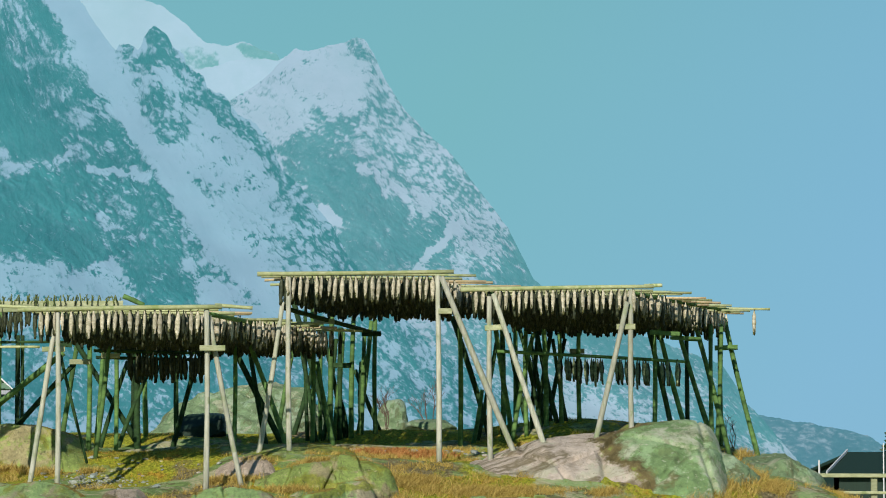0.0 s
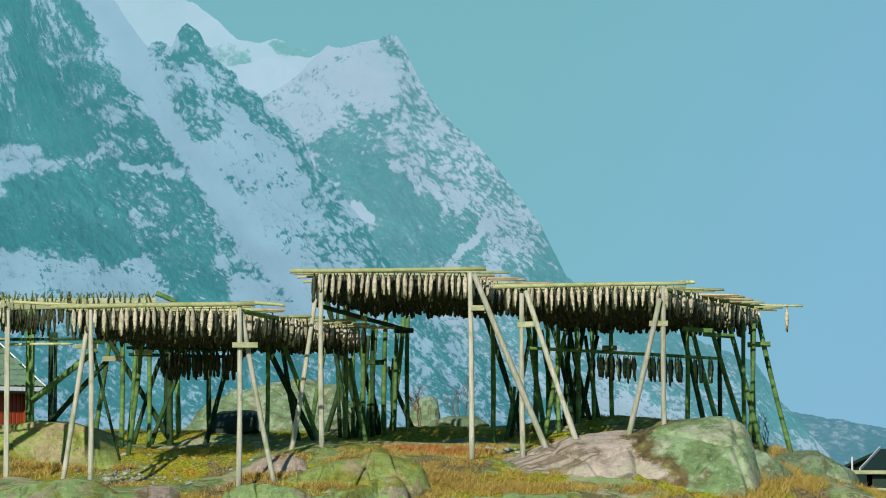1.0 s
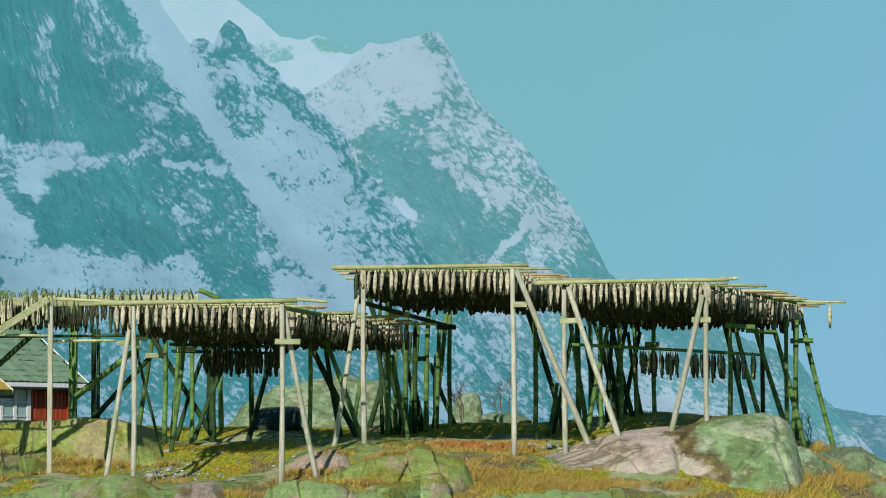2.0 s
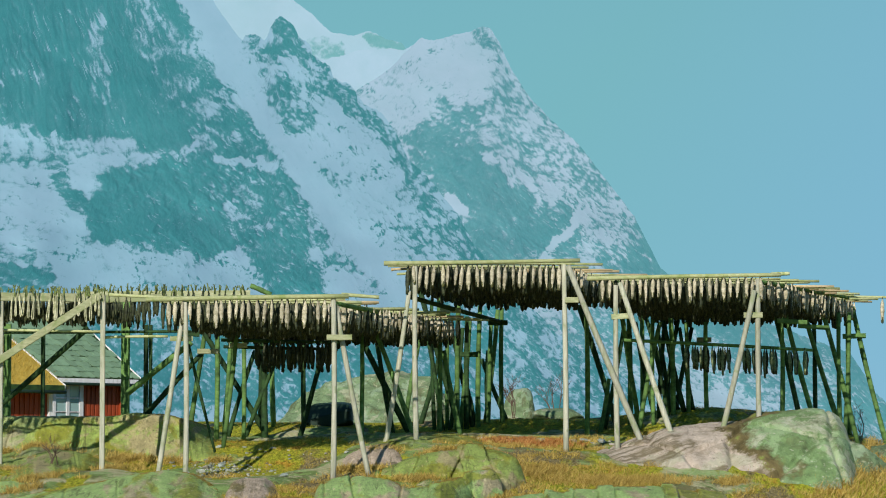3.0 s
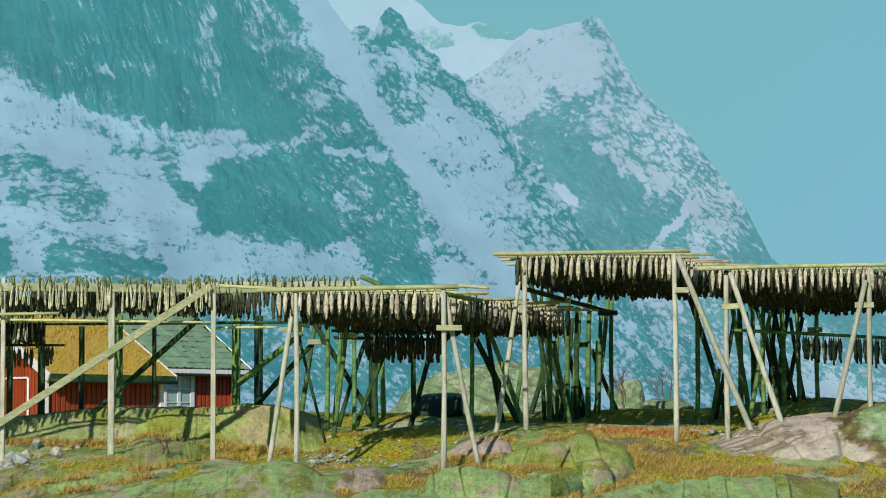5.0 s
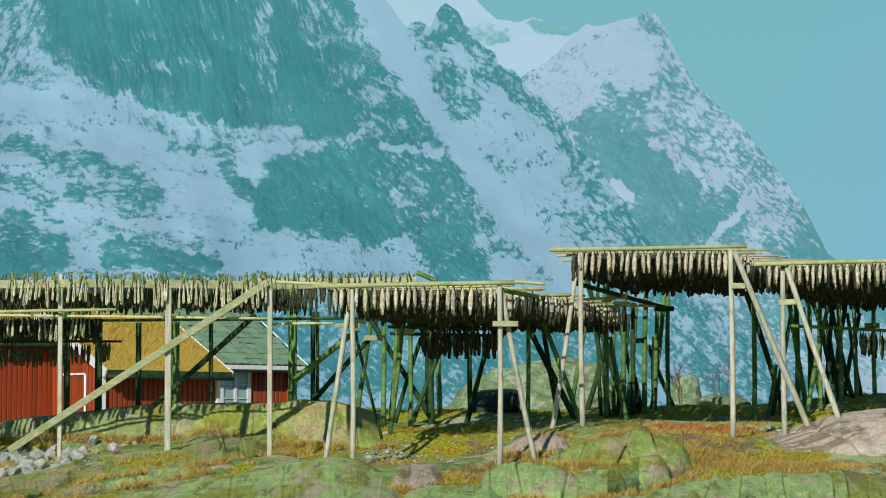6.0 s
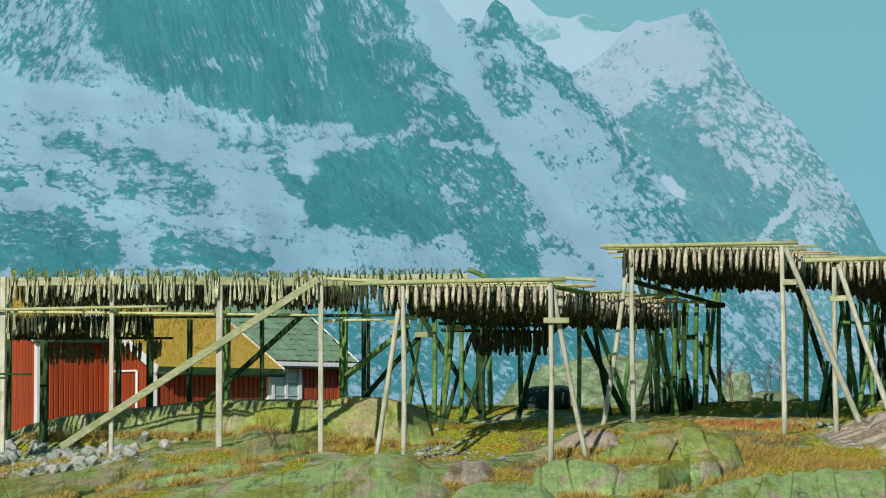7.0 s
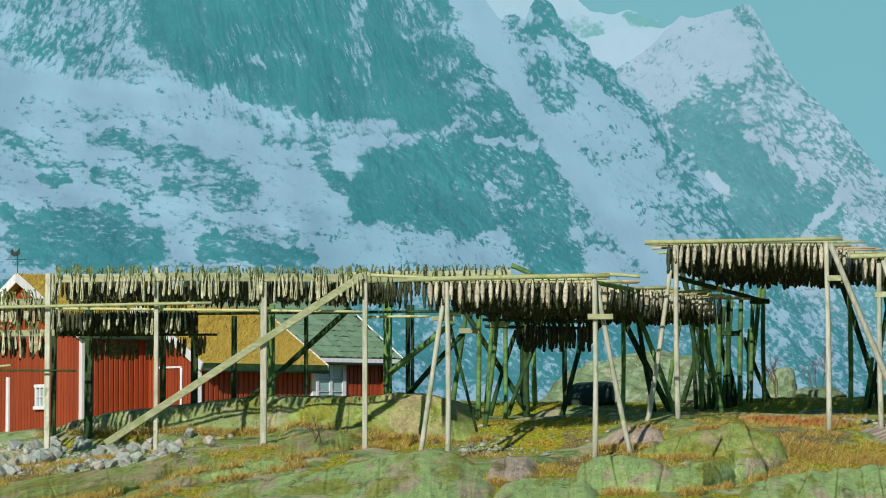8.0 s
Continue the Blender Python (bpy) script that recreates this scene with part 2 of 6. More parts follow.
M_LEDGE = ledge_material("mint_lichen_bedrock", (0.52, 0.44, 0.29), (0.385, 0.54, 0.205), (0.34, 0.37, 0.05), 0.56, (0.42, 0.27, 0.05), 0.50)
M_LEDGE_MOSS = ledge_material("mossy_bedrock", (0.45, 0.385, 0.215), (0.325, 0.41, 0.115), (0.30, 0.30, 0.04), 0.54, (0.36, 0.26, 0.045), 0.46)
M_LEDGE_GREY = ledge_material("grey_green_bedrock", (0.43, 0.40, 0.26), (0.31, 0.375, 0.155), (0.26, 0.28, 0.055), 0.52, (0.34, 0.27, 0.055), 0.58)
M_LEDGE_PINK = ledge_material("pink_bedrock", (0.58, 0.45, 0.37), (0.34, 0.38, 0.22), (0.27, 0.22, 0.08), 0.40, (0.38, 0.25, 0.05), 0.66)
M_WHALE = whaleback_material()
M_TURF = ground_material()
M_ROCK = rock_material("lichen_rock", (0.20, 0.225, 0.14), (0.42, 0.43, 0.32), (0.22, 0.32, 0.175), 0.55)


def stone_material():
    """Freshly broken stone, each one of its own grey, blue-grey or pinkish tone."""
    k = Nodes("broken_stone")
    w = k.world()
    mid, fine = k.noise(w, 5, 6, 0.7), k.noise(w, 26, 5, 0.75)
    tone = k.ramp(random_value(k), [(0.0, (0.30, 0.34, 0.34)), (0.35, (0.50, 0.53, 0.52)), (0.6, (0.58, 0.49, 0.45)), (0.8, (0.36, 0.42, 0.43)), (1.0, (0.62, 0.62, 0.58))])
    c = k.mix(k.ramp(mid, [(0.38, (0.6, 0.6, 0.6)), (0.6, (0, 0, 0))]), tone, (0.16, 0.16, 0.12))
    c = k.mix(k.ramp(fine, [(0.36, (0.5, 0.5, 0.5)), (0.52, (0, 0, 0))]), c, (0.12, 0.12, 0.10))
    k.bump(fine, 0.02)
    return k.done(c, 0.9, 0.2)


M_STONE = stone_material()
M_GRAVEL = grass_material("gravel", (0.13, 0.14, 0.12), (0.46, 0.46, 0.41))


def mountain_material(name, rock_a, rock_b, snow_a, snow_b, grain):
    """Bare rock and snow, haze already in the given colours: the cover comes with the mesh, the finest breakup and the
    tones from here.
    """
    k = Nodes(name)
    w = k.world((1, 0.15, 1))
    fine = k.noise(w, 0.55 * grain, 5, 0.7)
    mid = k.noise(w, 0.09 * grain, 7, 0.68, 0.3)
    broad = k.noise(w, 0.012 * grain, 6, 0.6)
    cover = k.n("Attribute", attribute_name="rock").outputs["Fac"]
    s = k.math("ADD", cover, k.math("MULTIPLY", k.math("SUBTRACT", fine, 0.5), 0.50))
    s = k.math("ADD", s, k.math("MULTIPLY", k.math("SUBTRACT", mid, 0.5), 0.30))
    mask = k.ramp(s, [(0.14, (0, 0, 0)), (0.34, (0.25, 0.25, 0.25)), (0.50, (0.62, 0.62, 0.62)), (0.66, (0.90, 0.90, 0.90)), (0.95, (1, 1, 1))])
    tone = k.math("ADD", k.math("MULTIPLY", broad, 0.4), k.math("ADD", k.math("MULTIPLY", mid, 0.35), k.math("MULTIPLY", fine, 0.25)))
    rock = k.ramp(tone, [(0.36, rock_a), (0.64, rock_b)])
    snow = k.ramp(k.math("ADD", k.math("MULTIPLY", broad, 0.75), k.math("MULTIPLY", mid, 0.25)), [(0.34, snow_a), (0.66, snow_b)])
    k.bump(k.math("MULTIPLY", mask, fine), 1.2 / grain, 0.5)
    return k.done(k.mix(mask, snow, rock), 0.95, 0.05)


# blue aerial haze is mixed into these rock and snow colours
M_MOUNT = mountain_material("hazed_snow_and_rock", (0.036, 0.192, 0.234), (0.060, 0.245, 0.293), (0.234, 0.394, 0.532), (0.279, 0.431, 0.586), 1.0)
M_PEAK = mountain_material("far_hazed_snow_and_rock", (0.060, 0.222, 0.275), (0.100, 0.275, 0.335), (0.261, 0.389, 0.506), (0.335, 0.439, 0.586), 0.7)
M_BACK = mountain_material("smooth_hazed_far_snow", (0.106, 0.288, 0.330), (0.160, 0.341, 0.394), (0.265, 0.400, 0.512), (0.310, 0.430, 0.562), 0.7)
M_HILL = mountain_material("hazed_far_hill", (0.080, 0.224, 0.304), (0.106, 0.272, 0.357), (0.266, 0.394, 0.511), (0.309, 0.426, 0.554), 0.8)


def painted(name, col, line=0.0):
    k = Nodes(name)
    g = k.noise(k.coords("Object", (8, 8, 1.0)), 1.5, 6, 0.7)
    c = k.mix(k.ramp(g, [(0.42, (0, 0, 0)), (0.75, (0.55, 0.55, 0.55))]), col, tuple(x * 0.5 for x in col))
    tone = k.math("ADD", k.math("MULTIPLY", random_value(k), 0.3), 0.82)
    c = k.mix(1.0, c, tone, "MULTIPLY")
    k.bump(g, 0.003)
    return k.done(c, 0.6, 0.4)


M_RED = painted("red_paint", (0.31, 0.046, 0.011))
M_WHITE = painted("white_paint", (0.77, 0.74, 0.80))
M_SLATE = painted("green_slate", (0.22, 0.335, 0.22))
M_TIN = painted("dark_roofing_and_shade", (0.012, 0.032, 0.022))
M_METAL = painted("dull_black_iron", (0.008, 0.016, 0.014))
M_TWIG = painted("bare_twig", (0.14, 0.09, 0.07))
M_NEEDLE = painted("dark_needles", (0.02, 0.05, 0.02))


def glass_material():
    k = Nodes("sky_pale_glass")
    k.b.inputs["Roughness"].default_value = 0.05
    # pale base colour stands in for the sky mirrored in the panes
    k.b.inputs["Base Color"].default_value = (0.28, 0.41, 0.43, 1)
    k.b.inputs["Specular IOR Level"].default_value = 1.0
    return k.m


M_GLASS = glass_material()


M_WEED = grass_material("rusty_stalks", (0.34, 0.12, 0.035), (0.56, 0.29, 0.11))
M_GRASS = grass_material("dry_grass", (0.21, 0.15, 0.02), (0.54, 0.40, 0.075))
M_LONG = grass_material("long_withered_grass", (0.24, 0.155, 0.035), (0.61, 0.44, 0.14))
M_SOD = grass_material("sod_roof_grass", (0.33, 0.22, 0.035), (0.61, 0.43, 0.105))


# ---- mesh helpers ----
def mesh_of(name, verts, faces, mat, smooth=False):
    me = bpy.data.meshes.new(name)
    me.from_pydata([tuple(map(float, p)) for p in verts], [], [tuple(map(int, f)) for f in faces])
    me.materials.append(mat)
    if smooth:
        me.polygons.foreach_set("use_smooth", [True] * len(me.polygons))
    me.update()
    return me


def thing(name, label, category, group="", kind="", where=(0, 0, 0)):
    ob = new(name)
    ob.location = where
    return tagged(ob, label, category, group, kind)


def hang(ob, parent):
    ob.parent = parent
    ob.matrix_parent_inverse = Matrix.Translation(-Vector(parent.location)) if parent.parent is None else Matrix.Identity(4)
    return ob


def part(name, me, parent, label="", kind=""):
    """A mesh in world places as a part of a thing (or of a part)."""
    ob = new(name, me)
    top = parent
    off = Vector((0, 0, 0))
    while top is not None:
        off += Vector(top.location)
        top = top.parent
    ob.parent = parent
    ob.location = -off
    return tagged(ob, label, "", "", kind)


def log_geo(p0, p1, r0, r1, sides=8, segs=6, bend=0.0, wob=0.06, seed=0):
    r = random.Random(seed)
    p0, p1 = Vector(p0), Vector(p1)
    d = (p1 - p0)
    z = d.normalized()
    x = z.orthogonal().normalized()
    y = z.cross(x)
    ba = r.uniform(0, 6.28)
    side = x * math.cos(ba) + y * math.sin(ba)
    vs, fs = [], []
    for i in range(segs + 1):
        t = i / segs
        c = p0 + d * t + side * (bend * math.sin(math.pi * t))
        rad = (r0 + (r1 - r0) * t) * (1 + r.uniform(-wob, wob))
        for j in range(sides):
            a = 2 * math.pi * j / sides
            k = rad * (1 + r.uniform(-wob, wob) * 0.6)
            vs.append(c + (x * math.cos(a) + y * math.sin(a)) * k)
    for i in range(segs):
        for j in range(sides):
            a, b = i * sides + j, i * sides + (j + 1) % sides
            fs.append((a, b, b + sides, a + sides))
    fs.append(tuple(reversed(range(sides))))
    fs.append(tuple(range(segs * sides, (segs + 1) * sides)))
    return vs, fs


def log(name, parent, p0, p1, r0, r1, mat, bend=0.02, seed=None, label=""):
    seed = rng.randrange(10 ** 6) if seed is None else seed
    vs, fs = log_geo(p0, p1, r0, r1, 8, 7, bend, 0.07, seed)
    return part(name, mesh_of(name, vs, fs, mat, True), parent, label)


def board_geo(p0, p1, w, d, up=(0, 0, 1), bev=0.012):
    """A sawn board from p0 to p1: w across (along up, squared), d thick; chamfered edges."""
    p0, p1 = Vector(p0), Vector(p1)
    ax = (p1 - p0).normalized()
    upv = Vector(up)
    upv = (upv - ax * upv.dot(ax)).normalized()
    sd = ax.cross(upv)
    b = min(bev, w * 0.25, d * 0.25)
    ring = [(-w / 2 + b, -d / 2), (w / 2 - b, -d / 2), (w / 2, -d / 2 + b), (w / 2, d / 2 - b),
            (w / 2 - b, d / 2), (-w / 2 + b, d / 2), (-w / 2, d / 2 - b), (-w / 2, -d / 2 + b)]
    vs = [p + upv * a + sd * c for p in (p0, p1) for a, c in ring]
    fs = [(i, (i + 1) % 8, (i + 1) % 8 + 8, i + 8) for i in range(8)]
    fs += [tuple(reversed(range(8))), tuple(range(8, 16))]
    return vs, fs


def board(name, parent, p0, p1, w, d, mat, up=(0, 0, 1), label=""):
    vs, fs = board_geo(p0, p1, w, d, up)
    return part(name, mesh_of(name, vs, fs, mat), parent, label)


def merge(pieces):
    vs, fs = [], []
    for v, f in pieces:
        n = len(vs)
        vs += list(v)
        fs += [tuple(i + n for i in g) for g in f]
    return vs, fs


def fbm(x, y, z=0.0, octaves=5):
    return noise.fractal(Vector((x, y, z)), 1.0, 2.0, octaves)


# ---- ground: one sheet ----
LEVELS = [  # x, y, height: the lie of the knoll
    (-14.5, 68, 1.22), (-10.8, 68, 1.42), (-8.3, 68, 1.72), (-6.0, 68, 1.62), (-12, 62, 0.7), (-6, 62, 0.72), (0, 62, 0.75), (6, 62, 0.8),
    (-4.3, 66, 1.36), (-0.9, 66, 1.40), (0.9, 70, 2.27), (4.3, 70, 2.03), (0.9, 75, 2.42), (4.4, 75, 2.38), (5.2, 70, 1.95), (8.6, 70, 2.3), (12, 70, 1.5), (15, 70, 0.2), (11.4, 73, 2.3), (12.6, 73, 1.75), (13.6, 74, 1.2), (14.6, 76, 0.6), (16, 75, 0.1), (9, 65.5, 0.6), (11.5, 66, 0.5), (6, 66, 1.0), (10, 62, 0.4),
    (-3, 74, 2.25), (-8, 75, 2.45), (-12, 78, 2.0), (-2, 82, 2.8), (4, 82, 2.9), (9, 80, 3.15), (12.5, 79, 2.7), (16, 80, 0.2),
    (-14, 90, 2.0), (-8, 88, 2.3), (2, 92, 1.8), (12, 92, 0.5),
]
LV = np.array(LEVELS)


def lie(x, y):
    """Ground height at arrays x, y."""
    x, y = np.asarray(x, float), np.asarray(y, float)
    w = np.exp(-((x[..., None] - LV[:, 0]) ** 2 / 5.0 + (y[..., None] - LV[:, 1]) ** 2 / 10.0)) + 1e-9
    z = (w * LV[:, 2]).sum(-1) / w.sum(-1)
    near = np.clip((y - 46) / 16, 0, 1)
    z = z * near * near * (3 - 2 * near)
    far = np.clip((y - 92) / 40, 0, 1)
    z = z * (1 - far) + far * -2.0
    side = np.clip((np.abs(x) - 19) / 25, 0, 1)
    return z * (1 - side) + side * np.where(y > 60, -0.6, 0.0)


def ground_z(x, y):
    return float(lie(np.array([x]), np.array([y]))[0]) + bumps(x, y)


def bumps(x, y):
    if not 55 < y < 100:
        return 0.0
    rock = min(1.0, max(0.0, (0.5 - turf_at(x, y)) * 9))
    step = ((y - 0.9 * min(0.0, x + 1.0)) + 1.6 * fbm(x * 0.3, y * 0.3, 14.0, 3)) / 3.1   # ledges with risers to the front
    step = 1 - (step - math.floor(step))
    riser = min(1.0, (1 - step) / 0.08) * step
    return 0.06 * fbm(x * 0.4, y * 0.4, 3.0, 4) + rock * (0.02 + 0.07 * riser + 0.025 * fbm(x * 1.1, y * 0.9, 9.0, 4))


def spaced(stops):
    out = []
    for (a, b, n) in stops:
        out += list(np.linspace(a, b, n, endpoint=False))
    return out + [stops[-1][1]]


def on_lie(u, v):
    """Where the line of sight u, v meets the knoll's broad shape."""
    ys = np.arange(58, 84, 0.1)
    ps = [at(u, v, y) for y in ys]
    zs = lie(np.array([p.x for p in ps]), ys)
    for p, z in zip(ps, zs):
        if z >= p.z:
            return p.x, p.y * SQUEEZE
    return ps[90].x, ps[90].y * SQUEEZE


SQUEEZE = 0.18   # strips of grass lie along the slope
TURF = [  # strips of grass and moss: from u, v to u, v, half width, amount
    (-416, 914, -196, 878, 9, 0.5), (-336, 936, -86, 884, 9, 0.5), (-30, 836, 40, 836, 16, 0.45), (130, 805, 360, 806, 26, 0.6), (244, 895, 364, 880, 16, 0.5), (384, 856, 604, 852, 12, 0.55),
    (664, 868, 930, 862, 22, 0.6), (414, 922, 594, 918, 9, 0.4), (190, 920, 300, 925, 14, 0.4), (-686, 915, -620, 925, 20, 0.4), (620, 800, 800, 802, 20, 0.5), (-500, 830, -420, 828, 7, 0.5),
    (1300, 775, 1345, 868, 30, 0.6), (60, 850, 120, 838, 10, 0.3), (760, 900, 1260, 912, 14, 0.5), (-250, 850, -120, 862, 5, 0.4), (820, 765, 1180, 745, 14, 0.6),
]
STRIPS = [(*on_lie(a, b), *on_lie(c, d), r / 82, m) for (a, b, c, d, r, m) in TURF]


def turf_at(x, y):
    """Above 0.5 turf, below it bare rock."""
    band = y - 1.1 * (min(0.0, x + 1.0))
    f = 0.45 + 0.36 * fbm(x * 0.25, band * 0.40, 5.0, 4)
    ragged = 1 + 0.7 * fbm(x * 0.9, y * 0.5, 25.0, 3)
    q = y * SQUEEZE
    for (x0, q0, x1, q1, r, m) in STRIPS:
        if x < min(x0, x1) - 3 * r or x > max(x0, x1) + 3 * r:
            continue
        dx, dq = x1 - x0, q1 - q0
        k = max(0, min(1, ((x - x0) * dx + (q - q0) * dq) / (dx * dx + dq * dq + 1e-6)))
        d2 = ((x - x0 - k * dx) ** 2 + (q - q0 - k * dq) ** 2) / (r * r) * ragged * ragged
        if d2 < 5:
            f += m * math.exp(-d2)
    f += 0.25 * min(1.0, max(0.0, (y - 77) / 4))
    if x > 13 or y < 56:
        f += 0.3
    return min(f, 1.2)


def build_ground():
    xs = spaced([(-6000, -400, 8), (-400, -30, 12), (-30, -19, 22), (-19, 19, 380), (19, 30, 22), (30, 400, 12), (400, 6000, 8)])
    ys = spaced([(-3000, -100, 6), (-100, 40, 14), (40, 58, 30), (58, 90, 320), (90, 110, 40), (110, 400, 20), (400, 6000, 12)])
    gx, gy = np.meshgrid(xs, ys)
    z = lie(gx, gy)
    nx, ny = len(xs), len(ys)
    vs = [(gx[j, i], gy[j, i], z[j, i] + bumps(gx[j, i], gy[j, i])) for j in range(ny) for i in range(nx)]
    fs = [(j * nx + i, j * nx + i + 1, (j + 1) * nx + i + 1, (j + 1) * nx + i) for j in range(ny - 1) for i in range(nx - 1)]
    ob = new("ground", mesh_of("ground", vs, fs, M_TURF, True))
    attr = ob.data.attributes.new("turf", "FLOAT", "POINT")
    attr.data.foreach_set("value", [turf_at(p[0], p[1]) if abs(p[0]) < 40 and 40 < p[1] < 120 else 1.0 for p in vs])
    tagged(ob, "rocky knoll with dry yellow grass, moss and soil", "ground", kind="structure")


build_ground()


# ---- mountains ----
def gradient_noise(x, y, seed):
    """Gradient noise over arrays, about -0.7 to 0.7."""
    xi, yi = np.floor(x).astype(np.int64), np.floor(y).astype(np.int64)
    fx, fy = x - xi, y - yi
    sx, sy = fx * fx * fx * (fx * (fx * 6 - 15) + 10), fy * fy * fy * (fy * (fy * 6 - 15) + 10)

    def corner(i, j):
        h = ((xi + i) * 374761393 + (yi + j) * 668265263 + seed * 1274126177) & 0xFFFFFFFF
        h = ((h ^ (h >> 13)) * 1103515245) & 0xFFFFFFFF
        a = ((h ^ (h >> 16)) & 0xFFFF) * (2 * math.pi / 65536)
        return np.cos(a) * (fx - i) + np.sin(a) * (fy - j)
    low = corner(0, 0) * (1 - sx) + corner(1, 0) * sx
    return low * (1 - sy) + (corner(0, 1) * (1 - sx) + corner(1, 1) * sx) * sy


def cloudy(x, y, seed, octaves=4, gain=0.55):
    total, amp = 0.0, 1.0
    for o in range(octaves):
        total = total + amp * gradient_noise(x * 2.03 ** o, y * 2.03 ** o, seed + o)
        amp *= gain
    return total


def ribbed(x, y, seed, octaves=4, gain=0.55):
    """Sharp ribs: 1 on their lines, falling to below 0 between."""
    total, amp = 0.0, 1.0
    for o in range(octaves):
        total = total + amp * (0.5 - 2.2 * np.abs(gradient_noise(x * 2.07 ** o, y * 2.07 ** o, seed + o)))
        amp *= gain
    return total


def turned(u, v, deg):
    """Along and across a line that falls to the right at an angle."""
    c, s = math.cos(radians(deg)), math.sin(radians(deg))
    return u * c + v * s, v * c - u * s


def smooth(a, b, x):
    k = np.clip((x - a) / (b - a), 0, 1)
    return k * k * (3 - 2 * k)


def banded(u, v, bands, base):
    """Share of rock: each band runs from u, v to u, v with a half width and a share."""
    m = np.full(u.shape, base)
    for (u1, v1, u2, v2, r, share) in bands:
        du, dv = u2 - u1, v2 - v1
        k = np.clip(((u - u1) * du + (v - v1) * dv) / (du * du + dv * dv + 1e-6), 0, 1)
        w = smooth(1.35, 0.70, np.hypot(u - u1 - k * du, v - v1 - k * dv) / r)
        m = m + (share - m) * w
    return m


def strata(u, v, ways, seed):
    """Ribs, ledges and streaks, each zone along its own line: coarse, middle, fine, and thin lines; all about 0."""
    out = [0.0] * 5
    for weight, deg, size, drawn in ways:
        a, b = turned(u, v, deg)
        c, d = turned(u, v, deg - 13)
        out[0] = out[0] + weight * ribbed(a / (46 * size * drawn), b / (42 * size), seed + 3, 4)
        out[1] = out[1] + weight * ribbed(c / (16 * size * drawn), d / (15 * size), seed + 11, 4, 0.6)
        out[2] = out[2] + weight * cloudy(a / (6 * size * drawn), b / (6 * size), seed + 19, 3, 0.7)
        out[3] = out[3] + weight * ribbed(c / (30 * size * drawn), d / (11 * size), seed + 27, 2, 0.4)
        out[4] = out[4] + weight * ribbed(a / (15 * size * drawn), b / (7 * size), seed + 33, 2, 0.4)
    return [q - q.mean() for q in out[:3]] + out[3:]


def near_ways(u, v):
    cliff = np.maximum(np.exp(-((u + 150) / 270) ** 4 - ((v - 110) / 180) ** 4), 0.0)
    ribs = np.exp(-((u + 560) / 150) ** 4 - ((v - 90) / 130) ** 4) * (1 - cliff)
    low = (1 - cliff) * (1 - ribs) / (1 + np.exp((u + 40 + (v - 300) * 0.15) / 40))
    return [(cliff, 79, 0.85, 4.2), (ribs, 128, 0.9, 2.2), (low, 14, 0.9, 2.3), (1 - cliff - ribs - low, 52, 0.9, 1.5)]


def peak_ways(u, v):
    left = 1 / (1 + np.exp((u - 640) / 40))
    return [(left, 30, 0.65, 1.6), (1 - left, 47, 0.7, 1.8)]


def plain_ways(u, v):
    return [(1.0, 14, 0.9, 2.2)]


